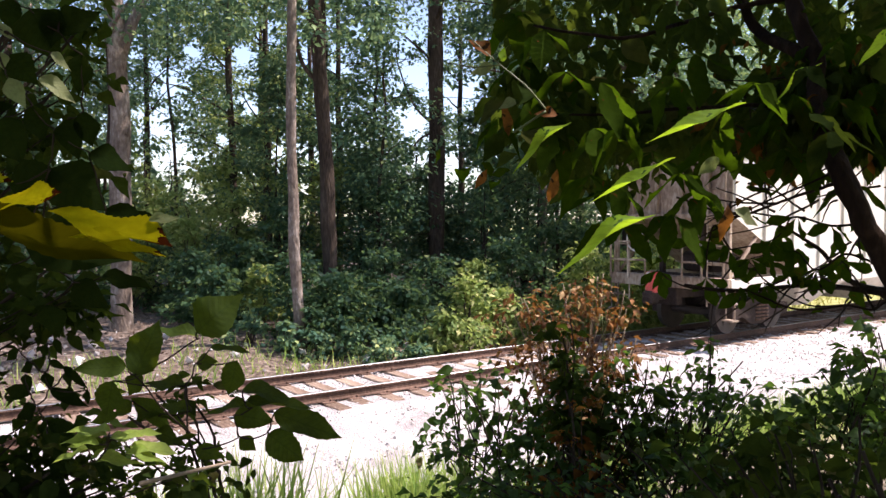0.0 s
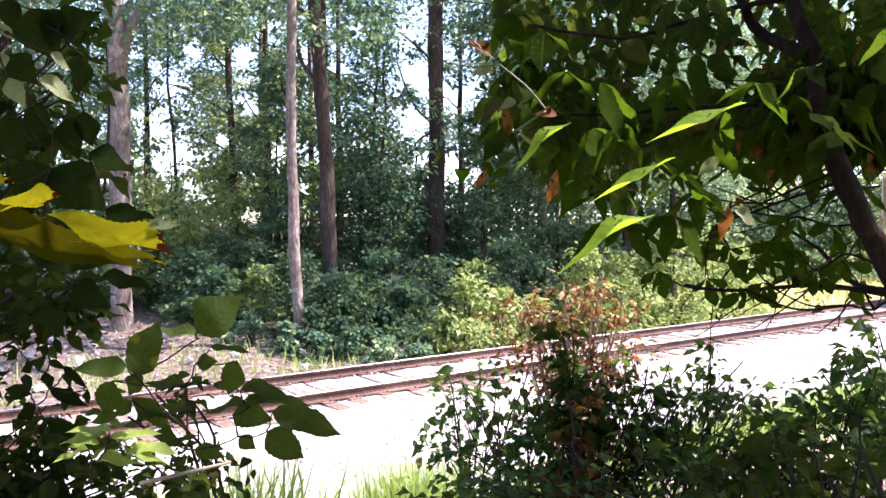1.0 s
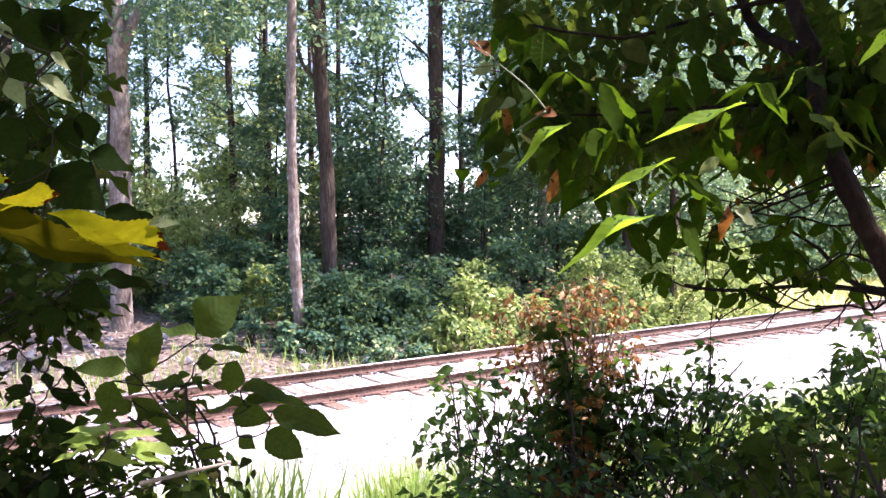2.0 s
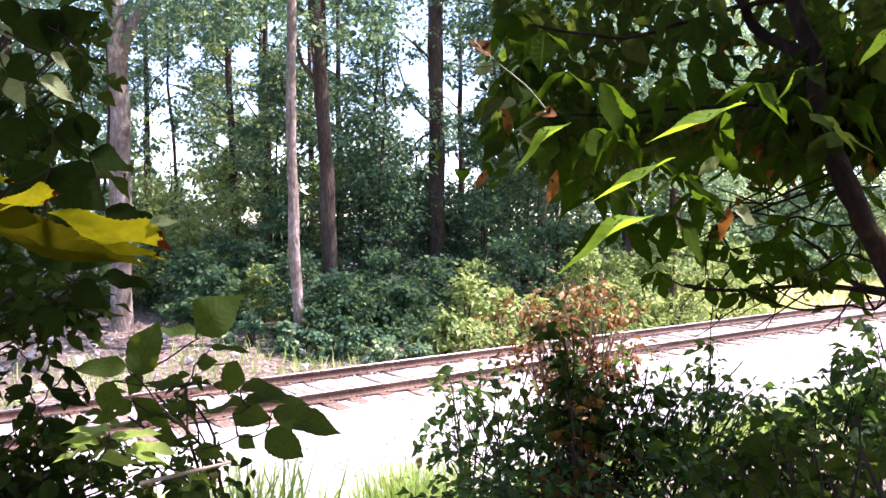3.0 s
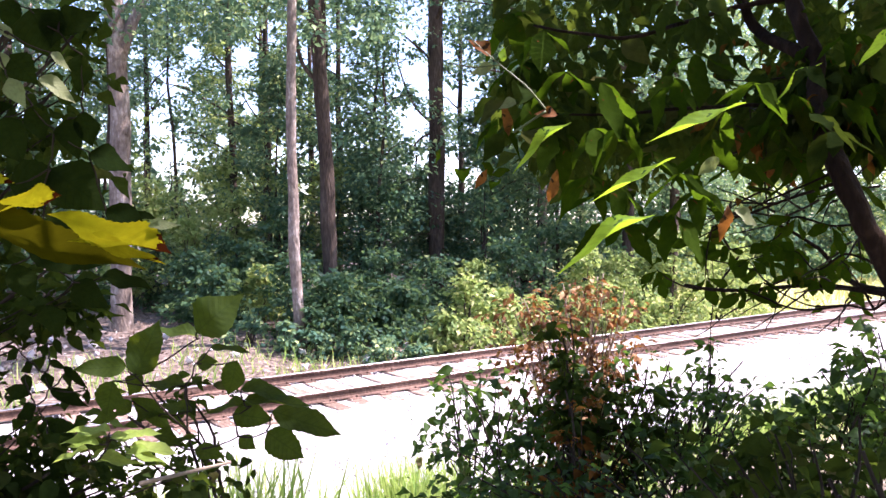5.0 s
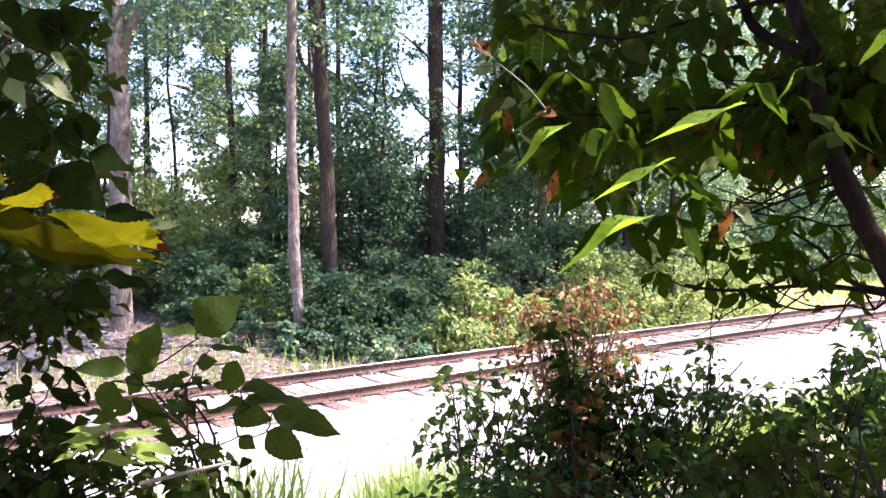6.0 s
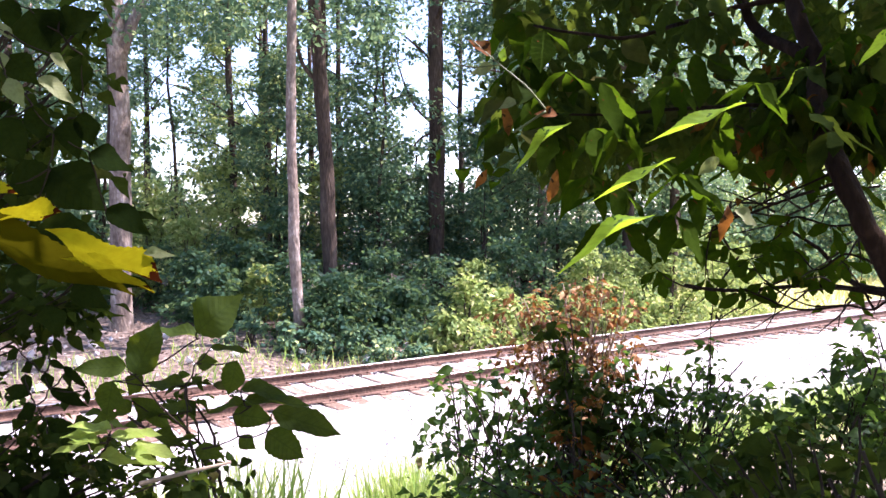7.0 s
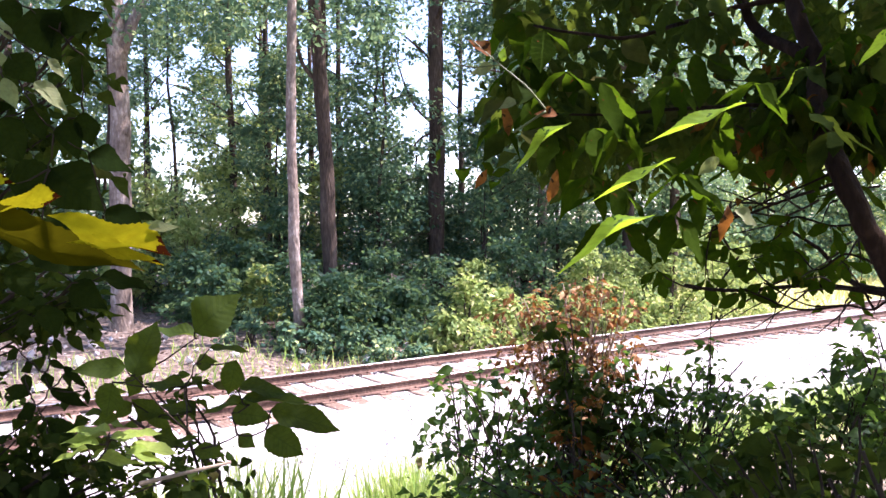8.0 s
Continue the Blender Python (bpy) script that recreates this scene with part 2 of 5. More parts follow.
    me.materials.append(mat)
    if smooth:
        for f in me.polygons:
            f.use_smooth = True
    return put(name, me, parent, label=label)


def box(bm, x0, x1, y0, y1, z0, z1, bevel=0.0, m=None):
    c = bmesh.ops.create_cube(bm, size=1)["verts"]
    for v in c:
        v.co = Vector(((x0 + x1) / 2 + v.co.x * (x1 - x0), (y0 + y1) / 2 + v.co.y * (y1 - y0), (z0 + z1) / 2 + v.co.z * (z1 - z0)))
    if bevel:
        es = list({e for v in c for e in v.link_edges})
        c = bmesh.ops.bevel(bm, geom=es, offset=bevel, segments=1, affect="EDGES", profile=0.5)["verts"]
    if m is not None:
        bmesh.ops.transform(bm, matrix=m, verts=list(c))
    return bm


def rod(bm, a, b, r0, r1=None, sides=8):
    a, b = Vector(a), Vector(b)
    d = b - a
    m = Matrix.Translation((a + b) / 2) @ d.to_track_quat("Z", "Y").to_matrix().to_4x4()
    bmesh.ops.create_cone(bm, cap_ends=True, segments=sides, radius1=r0, radius2=r0 if r1 is None else r1, depth=d.length, matrix=m)
    return bm


def tube(points, radii, sides=10, rough=0.0, seed=0):
    """Vertices and faces of a bent, tapering limb."""
    pts = [Vector(p) for p in points]
    verts, faces = [], []
    way = pts[-1] - pts[0]
    ref = min((Vector((1, 0, 0)), Vector((0, 1, 0)), Vector((0, 0, 1))), key=lambda e: abs(e.dot(way)))
    for k, (p, r) in enumerate(zip(pts, radii)):
        d = (pts[min(k + 1, len(pts) - 1)] - pts[max(k - 1, 0)]).normalized()
        ex = (ref - d * ref.dot(d)).normalized()
        q = Matrix((ex, d.cross(ex), d)).transposed()
        for j in range(sides):
            a = 2 * math.pi * j / sides
            w = r * (1 + rough * noise.noise((math.cos(a) * 1.3 + seed, math.sin(a) * 1.3, k * 0.45)))
            verts.append(tuple(p + q @ Vector((math.cos(a) * w, math.sin(a) * w, 0))))
        if k:
            o = (k - 1) * sides
            faces += [(o + j, o + (j + 1) % sides, o + sides + (j + 1) % sides, o + sides + j) for j in range(sides)]
    faces.append(tuple(range(sides))[::-1])
    faces.append(tuple(range(len(verts) - sides, len(verts))))
    return verts, faces


def smooth_line(points, n=24, wobble=0.0, seed=0):
    """Points along a soft curve through the given ones."""
    p = [Vector(q) for q in points]
    out = []
    for i in range(n + 1):
        t = i / n * (len(p) - 1)
        k = min(int(t), len(p) - 2)
        f = t - k
        a, b, c, d = p[max(k - 1, 0)], p[k], p[k + 1], p[min(k + 2, len(p) - 1)]
        q = 0.5 * ((2 * b) + (c - a) * f + (2 * a - 5 * b + 4 * c - d) * f * f + (3 * b - a - 3 * c + d) * f ** 3)
        q = q + Vector((noise.noise((i * 0.37, seed, 0)), noise.noise((i * 0.37, seed, 9)), 0)) * wobble
        out.append(q)
    return out


def limbs(items, sides=9, rough=0.12):
    """Several limbs joined: each (points, radius at foot, radius at tip, wobble)."""
    verts, faces = [], []
    for k, (pts, r0, r1, wob) in enumerate(items):
        line = smooth_line(pts, max(6, 6 * (len(pts) - 1)), wob, k * 3.1)
        v, f = tube(line, [r0 + (r1 - r0) * i / (len(line) - 1) for i in range(len(line))], sides, rough, k)
        o = len(verts)
        verts += v
        faces += [tuple(i + o for i in g) for g in f]
    return verts, faces


def leaf_shape(kind, seed=0):
    """Leaf of length 1 along x, its upper face to z."""
    if kind == "far":
        return np.array([(0, 0, 0), (0.45, 0.33, 0.08), (1, 0, -0.12), (0.45, -0.33, 0.08)], float), [(0, 2, 1), (0, 3, 2)]
    if kind == "grass":
        return np.array([(0, -0.011, 0), (0, 0.011, 0), (0.5, -0.009, 0.05), (0.5, 0.009, 0.05), (1, 0, 0.25)], float), [(0, 2, 3, 1), (2, 4, 3)]
    if kind == "blade":
        return np.array([(0, -0.03, 0), (0, 0.03, 0), (0.5, -0.024, 0.05), (0.5, 0.024, 0.05), (1, 0, 0.22)], float), [(0, 2, 3, 1), (2, 4, 3)]
    width, curl, teeth, belly, steps = {"ovate": (0.29, 0.12, 0.035, 0.8, 16), "drop": (0.2, 0.24, 0.06, 1.1, 16), "saw": (0.185, 0.12, 0.04, 0.95, 36), "mid": (0.25, 0.14, 0.03, 0.85, 6), "ragged": (0.24, 0.1, 0.045, 1.25, 36), "obovate": (0.23, 0.16, 0.0, 1.8, 12)}[kind]
    wave = random.Random(seed)
    a, b, c = wave.uniform(0, 6), wave.uniform(0, 6), wave.uniform(-0.05, 0.05)
    verts, faces = [], []
    for i in range(steps + 1):
        t = i / steps
        w = width * math.sin(math.pi * min(1, t ** belly)) ** (0.85 if t < 0.5 else 1.15) if 0 < t < 1 else 0.005
        w *= 1 + (teeth if i % 2 else -teeth)
        z, bend = -curl * t * t + 0.02 * math.sin(6 * t + a), c * math.sin(math.pi * t)
        w0, w1 = w * (1 + 0.12 * math.sin(7 * t + a)), w * (1 + 0.12 * math.sin(8 * t + b))
        verts += [(t, bend - w0, z + w0 * (0.3 + 0.25 * math.sin(9 * t + b))), (t, bend, z), (t, bend + w1, z + w1 * (0.3 + 0.25 * math.sin(8 * t + a)))]
        if i:
            o = 3 * (i - 1)
            faces += [(o, o + 3, o + 4, o + 1), (o + 1, o + 4, o + 5, o + 2)]
    return np.array(verts, float), faces


def turns(axis, up):
    """Rotation matrices whose x runs along axis and whose z leans to up; arrays of n vectors."""
    x = axis / np.linalg.norm(axis, axis=1, keepdims=True)
    y = np.cross(up, x)
    y /= np.linalg.norm(y, axis=1, keepdims=True) + 1e-9
    return np.stack((x, y, np.cross(x, y)), axis=2)


def leaves_mesh(name, kind, pos, axis, up, size, mat):
    tv, tf = leaf_shape(kind)
    r = turns(axis, up)
    v = (np.einsum("nij,vj->nvi", r, tv) * size[:, None, None] + pos[:, None, :]).reshape(-1, 3)
    n, k = len(pos), len(tv)
    me = bpy.data.meshes.new(name)
    lens = np.tile([len(f) for f in tf], n)
    loops = (np.concatenate([np.array(f) for f in tf])[None, :] + (np.arange(n) * k)[:, None]).ravel()
    me.vertices.add(len(v))
    me.vertices.foreach_set("co", v.ravel())
    me.loops.add(len(loops))
    me.loops.foreach_set("vertex_index", loops)
    me.polygons.add(len(lens))
    me.polygons.foreach_set("loop_start", np.concatenate(([0], np.cumsum(lens)[:-1])))
    me.materials.append(mat)
    me.update(calc_edges=True)
    return me


SUNLIT = []   # chosen places on the near side; leaves on the sun's way to them are left out


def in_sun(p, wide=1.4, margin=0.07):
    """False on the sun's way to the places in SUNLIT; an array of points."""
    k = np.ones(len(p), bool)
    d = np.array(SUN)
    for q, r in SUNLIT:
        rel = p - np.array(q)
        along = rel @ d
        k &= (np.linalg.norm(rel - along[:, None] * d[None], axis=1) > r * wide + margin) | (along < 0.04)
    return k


def random_leaves(name, centres, radii, per, size, mat, kind="far", droop=0.35, keep=None, flat=0.6, wild=0.55):
    """Leaves in clumps round the given centres; keep() may open gaps."""
    c = np.repeat(np.asarray(centres, float), per, axis=0)
    rad = np.repeat(np.asarray(radii, float), per)
    d = rng.normal(size=c.shape)
    d /= np.linalg.norm(d, axis=1, keepdims=True)
    off = d * (rng.random(len(c)) ** 0.45 * rad)[:, None] * np.array((1, 1, flat))
    pos = c + off
    if keep is not None:
        k = keep(pos)
        pos, d = pos[k], d[k]
    n = len(pos)
    axis = d * 0.7 + rng.normal(size=(n, 3)) * 0.6
    axis[:, 2] = axis[:, 2] * 0.5 - droop
    up = rng.normal(size=(n, 3)) * wild + np.array((0, 0, 1.0))
    return leaves_mesh(name, kind, pos, axis, up, size * (0.35 + 1.15 * rng.random(n) ** 1.3), mat)


def ground_z(x, y):
    s, p = DIR[0] * x + DIR[1] * y, NOR[0] * x + NOR[1] * y
    z = np.interp(p, [-400, -3, 1.5, 4.8, 6.2, 9.2, 9.6, 12.4, 13.6, 15, 20, 30, 60, 500], [1.2, 1.0, 0.85, 0.1, -0.62, -0.62, -0.62, -0.62, -0.6, -0.45, -0.05, 0.1, 0.3, 2.0])
    return z


# ---- ground and track ----


def build_ground():
    a = np.concatenate((-np.geomspace(900, 42, 14), np.linspace(-40, 70, 160), np.geomspace(73, 1500, 14)))
    b = np.concatenate((-np.geomspace(900, 9, 12), np.linspace(-8, 45, 150), np.geomspace(47, 1500, 14)))
    verts = []
    for s in a:
        for p in b:
            x, y = DIR * s + NOR * p
            wild = 0.0 if 6.0 < p < 13.4 else 1.0
            z = float(ground_z(x, y)) + wild * (0.16 * noise.noise((x * 0.35, y * 0.35, 0)) + 0.07 * noise.noise((x * 1.7, y * 1.7, 4)))
            verts.append((x, y, z))
    w = len(b)
    faces = [(i * w + j, (i + 1) * w + j, (i + 1) * w + j + 1, i * w + j + 1) for i in range(len(a) - 1) for j in range(w - 1)]
    tagged(put("ground", mesh_of("ground", verts, faces, FLOOR, True)), "brown forest soil and leaf litter passing into dry grass", "ground", kind="structure")


def bed_z(p):
    return float(np.interp(p, [5.6, 6.4, 8.3, 9.5, 12.3, 13.4, 13.9], [-0.75, -0.5, -0.46, -0.178, -0.178, -0.52, -0.8]))


def build_bed():
    a, b = np.concatenate((np.linspace(-60, -12, 40), np.linspace(-11.5, 45, 220), np.linspace(47, 260, 60))), np.linspace(5.6, 13.9, 70)
    verts = []
    for s in a:
        for p in b:
            x, y = DIR * s + NOR * p
            q = p + 0.25 * noise.noise((s * 0.5, 3, 0)) * (1 if p < 8 or p > 13 else 0)
            verts.append((x, y, bed_z(q) + 0.02 * noise.noise((x * 6, y * 6, 1)) + 0.045 * noise.noise((x * 1.2, y * 1.2, 6))))
    w = len(b)
    faces = [(i * w + j, (i + 1) * w + j, (i + 1) * w + j + 1, i * w + j + 1) for i in range(len(a) - 1) for j in range(w - 1)]
    tagged(put("track_bed", mesh_of("track_bed", verts, faces, GRAVEL, True)), "pale crushed-stone track bed in full sun", "track bed", kind="structure")
    # loose stones
    n = 15000
    s, p = rng.uniform(-9, 30, n), rng.uniform(6.4, 13.6, n)
    tv = np.array([(1, 0, 0), (-0.9, 0.1, 0), (0.1, 0.9, 0.1), (0, -1, -0.1), (0.1, 0, 0.8), (-0.1, 0.1, -0.8)], float)
    tf = [(0, 2, 4), (2, 1, 4), (1, 3, 4), (3, 0, 4), (2, 0, 5), (1, 2, 5), (3, 1, 5), (0, 3, 5)]
    pos = np.stack((DIR[0] * s + NOR[0] * p, DIR[1] * s + NOR[1] * p, np.array([bed_z(q) for q in p]) + 0.012), axis=1)
    r = turns(rng.normal(size=(n, 3)), rng.normal(size=(n, 3)))
    v = np.einsum("nij,vj->nvi", r, tv) * (rng.uniform(0.012, 0.03, n))[:, None, None] + pos[:, None, :]
    me = bpy.data.meshes.new("ballast")
    faces = (np.array(tf)[None] + (np.arange(n) * 6)[:, None, None]).reshape(-1, 3)
    me.from_pydata(v.reshape(-1, 3).tolist(), [], faces.tolist())
    me.materials.append(STONE)
    tagged(put("ballast", me), "loose pale grey crushed ballast stones", "ballast", kind="stuff")


RAIL = [(-0.07, -0.18), (0.07, -0.18), (0.07, -0.168), (0.012, -0.148), (0.012, -0.045), (0.036, -0.036), (0.036, -0.008), (0.028, 0.0), (-0.028, 0.0), (-0.036, -0.008), (-0.036, -0.036), (-0.012, -0.045), (-0.012, -0.148), (-0.07, -0.168)]


def build_track():
    track = tagged(new("railway_track"), "single railway track with rusty rails on weathered wooden ties", "railway track", kind="structure")
    for k, off in enumerate((-0.755, 0.755)):
        verts, faces, mats = [], [], []
        ss = np.linspace(-60, 260, 161)
        for s in ss:
            for q, z in RAIL:
                verts.append(tuple(on_track(s, MIDDLE + off + q, z * 0.8)))
        w = len(RAIL)
        for i in range(len(ss) - 1):
            for j in range(w):
                faces.append((i * w + j, (i + 1) * w + j, (i + 1) * w + (j + 1) % w, i * w + (j + 1) % w))
                mats.append(1 if j in (6, 7, 8) else 0)
        me = mesh_of("rail", verts, faces, RUST)
        me.materials.append(SHINE)
        me.polygons.foreach_set("material_index", mats)
        put("rail", me, track, label="rusty steel rail with a worn bright head")
        for s0 in (3.1 + k * 0.35, 12.6 + k):
            bm = bmesh.new()
            for side in (-1, 1):
                box(bm, -0.45, 0.45, side * 0.026 - 0.012, side * 0.026 + 0.012, -0.115, -0.045, 0.006)
                for x in (-0.35, -0.12, 0.12, 0.35):
                    rod(bm, (x, side * 0.03, -0.08), (x, side * 0.062, -0.08), 0.018, sides=6)
            bar = part("joint_bar", bm, RUST, track, "bolted rusty joint bar")
            bar.matrix_basis = Matrix.Translation(on_track(s0, MIDDLE + off)) @ pose(0, 0, 0, 0, 0, TURN)
    bm = bmesh.new()
    box(bm, -0.115, 0.115, -1.3, 1.3, -0.36, -0.185, 0.012)
    for v in bm.verts:
        v.co.z += 0.012 * noise.noise((v.co.x * 9, v.co.y * 2, 1))
    bmesh.ops.subdivide_edges(bm, edges=[e for e in bm.edges if abs(e.verts[0].co.y - e.verts[1].co.y) > 1], cuts=4)
    for v in bm.verts:
        v.co.x += 0.008 * noise.noise((v.co.y * 3, v.co.z * 9, 5))
    tie = bpy.data.meshes.new("tie")
    bm.to_mesh(tie)
    bm.free()
    tie.materials.append(TIE)
    bm = bmesh.new()
    for off in (-0.755, 0.755):
        box(bm, -0.1, 0.1, off - 0.17, off + 0.17, -0.19, -0.176, 0.004)
        for dx, dy in ((-0.06, 0.085), (0.06, -0.085), (0.06, 0.085)):
            box(bm, dx - 0.013, dx + 0.013, off + dy - 0.02, off + dy + 0.02, -0.18, -0.15, 0.004)
    plate = bpy.data.meshes.new("tie_plate")
    bm.to_mesh(plate)
    bm.free()
    plate.materials.append(RUST)
    for k in range(150):
        s = -14 + k * 0.52 + random.uniform(-0.04, 0.04)
        m = Matrix.Translation(on_track(s, MIDDLE + random.uniform(-0.06, 0.06), random.uniform(0.024, 0.036))) @ pose(0, 0, 0, 0, 0, TURN + random.uniform(-1.5, 1.5))
        put("tie", tie, track, m)
        put("tie_plate", plate, track, Matrix.Translation(on_track(s, MIDDLE, 0.036)) @ pose(0, 0, 0, 0, 0, TURN))


build_ground()
build_bed()
build_track()

# ---- hopper car ----
LENGTH = 15.2


def build_car():
    car = tagged(new("hopper_car"), "pale beige covered hopper car at the tail of a train", "freight car")
    # upper body with rounded eaves, slope sheets below it at both ends
    prof = [(-1.55, 1.28), (-1.55, 3.95), (-1.42, 4.25), (-1.1, 4.45), (-0.5, 4.56), (0.5, 4.56), (1.1, 4.45), (1.42, 4.25), (1.55, 3.95), (1.55, 1.28)]
    verts, faces = [], []
    low = [0.12, 2.9, LENGTH - 2.9, LENGTH - 0.12]
    for x, zb in zip(low, (2.66, 1.28, 1.28, 2.66)):
        verts += [(x, y, max(z, zb)) for y, z in prof]
    w = len(prof)
    for i in range(3):
        faces += [(i * w + j, i * w + (j + 1) % w, (i + 1) * w + (j + 1) % w, (i + 1) * w + j) for j in range(w)]
    faces += [tuple(range(w))[::-1], tuple(range(3 * w, 4 * w))]
    body = mesh_of("body", verts, faces, PAINT)
    # the end faces take the paint whose colour holds their shade
    body.materials.append(END_SHADE_PAINT)
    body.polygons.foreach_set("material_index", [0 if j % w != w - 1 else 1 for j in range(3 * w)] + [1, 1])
    put("body", body, car, label="pale beige hopper body with stained ends, darkened for shade")
    for side in (-1, 1):
        for k in range(14):
            x = 0.2 + k * (LENGTH - 0.4) / 13
            zb = 2.66 if x < 0.5 or x > LENGTH - 0.5 else max(1.28, 2.66 - (min(x, LENGTH - x) - 0.12) * 0.496)
            bm = box(bmesh.new(), x - 0.045, x + 0.045, side * 1.55 - 0.05, side * 1.55 + 0.05, zb, 3.95, 0.012)
            part("side_rib", bm, PAINT, car)
        bm = box(bmesh.new(), 0.05, LENGTH - 0.05, side * 1.52 - 0.07, side * 1.52 + 0.07, 1.08, 1.3, 0.015)
        part("side_sill", bm, PAINT, car, "grimy pale side sill")
        bm = box(bmesh.new(), 0.02, LENGTH - 0.02, side * 1.56 - 0.05, side * 1.56 + 0.05, 3.93, 4.03, 0.015)
        part("top_chord", bm, PAINT, car)
    for end, x in ((-1, 0.06), (1, LENGTH - 0.06)):
        bm = box(bmesh.new(), x - 0.07, x + 0.07, -1.58, 1.58, 2.58, 2.70, 0.015)
        part("end_beam", bm, END_SHADE_PAINT, car, "pale beam under the end sheet")
        for y in (-1.0, -0.33, 0.33, 1.0):
            bm = box(bmesh.new(), x - 0.05, x + 0.05, y - 0.04, y + 0.04, 2.70, 4.3, 0.01)
            part("end_rib", bm, END_SHADE_PAINT, car)
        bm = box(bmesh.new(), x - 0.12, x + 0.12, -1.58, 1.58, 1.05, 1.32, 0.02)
        part("end_sill", bm, END_SHADE_PAINT, car, "pale end sill streaked with rust, darkened for shade")
        bm = bmesh.new()
        for k in range(9):
            y = -1.45 + k * 0.36
            box(bm, x - end * 0.15 - 0.5 * (end > 0), x - end * 0.15 + 0.5 * (end < 0), y - 0.15, y + 0.15, 1.30, 1.34, 0.005)
        part("end_platform", bm, STEEL, car, "grimy steel end platform grating")
        for y in (-1.5, 1.5):
            bm = box(bmesh.new(), x - 0.05, x + 0.05, y - 0.06, y + 0.06, 1.3, 2.6, 0.012)
            part("corner_post", bm, END_SHADE_PAINT, car)
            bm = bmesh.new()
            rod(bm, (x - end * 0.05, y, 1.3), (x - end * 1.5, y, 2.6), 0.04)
            part("diagonal_brace", bm, END_SHADE_PAINT, car)
            ladder = part("ladder", rod(rod(bmesh.new(), (x + end * 0.08, y * 0.98, 0.7), (x + end * 0.08, y * 0.98, 4.2), 0.02), (x + end * 0.08, y * 0.70, 0.7), (x + end * 0.08, y * 0.70, 4.2), 0.02), END_SHADE_PAINT, car)
            for k in range(9):
                part("rung", rod(bmesh.new(), (x + end * 0.08, y * 0.98, 0.8 + k * 0.4), (x + end * 0.08, y * 0.70, 0.8 + k * 0.4), 0.014), END_SHADE_PAINT, ladder)
        for side in (-1, 1):
            bm = bmesh.new()
            for z in (1.64, 2.06):
                rod(bm, (x + end * 0.2, side * 1.52, z), (x + end * 0.2, side * 0.5, z), 0.024)
            for y in (1.52, 1.0, 0.5):
                rod(bm, (x + end * 0.2, side * y, 1.2), (x + end * 0.2, side * y, 2.08), 0.024)
            part("end_railing", bm, END_SHADE_PAINT, car, "tan pipe railing at the end platform")
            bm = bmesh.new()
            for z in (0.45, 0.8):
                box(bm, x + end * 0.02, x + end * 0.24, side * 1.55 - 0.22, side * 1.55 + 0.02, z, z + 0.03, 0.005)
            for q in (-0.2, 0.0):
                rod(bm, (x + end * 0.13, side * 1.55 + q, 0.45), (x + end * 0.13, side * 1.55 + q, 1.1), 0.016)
            part("sill_step", bm, END_SHADE_PAINT, car, "tan hanging corner step")
        # inner slope sheet stiffeners and centre column
        for y in (-0.55, 0.55):
            bm = box(bmesh.new(), x - end * 0.5 - 0.06, x - end * 0.5 + 0.06, y - 0.06, y + 0.06, 1.3, 2.55, 0.012)
            part("bolster_post", bm, STEEL, car)
        bm = bmesh.new()
        box(bm, x - 0.1, x + 0.1, -0.3, 0.3, 0.66, 1.06, 0.02)
        rod(bm, (x, 0, 0.86), (x + end * 0.55, 0, 0.86), 0.09)
        part("draft_gear", bm, STEEL, car)
        bm = box(bmesh.new(), x + end * 0.62 - 0.16, x + end * 0.62 + 0.16, -0.14, 0.14, 0.70, 1.0, 0.05)
        part("coupler", bm, STEEL, car, "rusty knuckle coupler")
    # handbrake wheel, air reservoir, tail marker
    bm = bmesh.new()
    for k in range(20):
        a, b = 2 * math.pi * k / 20, 2 * math.pi * (k + 1) / 20
        rod(bm, (-0.14, 0.75 + 0.28 * math.cos(a), 2.12 + 0.28 * math.sin(a)), (-0.14, 0.75 + 0.28 * math.cos(b), 2.12 + 0.28 * math.sin(b)), 0.018, sides=6)
    for k in range(5):
        a = 2 * math.pi * k / 5
        rod(bm, (-0.14, 0.75, 2.12), (-0.14, 0.75 + 0.28 * math.cos(a), 2.12 + 0.28 * math.sin(a)), 0.012, sides=6)
    part("brake_wheel", bm, PAINT, car, "pale spoked handbrake wheel")
    part("brake_housing", box(bmesh.new(), -0.1, 0.1, 0.55, 0.95, 1.9, 2.35, 0.04), END_SHADE_PAINT, car)
    bm = rod(bmesh.new(), (0.9, -1.0, 1.62), (0.9, 0.1, 1.62), 0.24, sides=18)
    part("air_reservoir", bm, STEEL, car, "dark steel air reservoir")
    marker = part("tail_marker", box(bmesh.new(), -0.62, -0.42, -0.13, 0.13, 0.85, 1.42, 0.04), RED, car, "red tail-of-train marker box")
    part("marker_lamp", rod(bmesh.new(), (-0.60, 0, 1.36), (-0.66, 0, 1.36), 0.06, sides=12), PAINT, marker)
    part("roof_walk", box(bmesh.new(), 0.1, LENGTH - 0.1, -0.3, 0.3, 4.62, 4.66, 0.01), STEEL, car)
    part("centre_sill", box(bmesh.new(), 0.1, LENGTH - 0.1, -0.2, 0.2, 0.8, 1.1, 0.02), STEEL, car)
    for k in range(3):
        x = 4.6 + k * 3.0
        bm = bmesh.new()
        top = [bm.verts.new((x + a, b, 1.28)) for a, b in ((-1.4, -1.45), (1.4, -1.45), (1.4, 1.45), (-1.4, 1.45))]
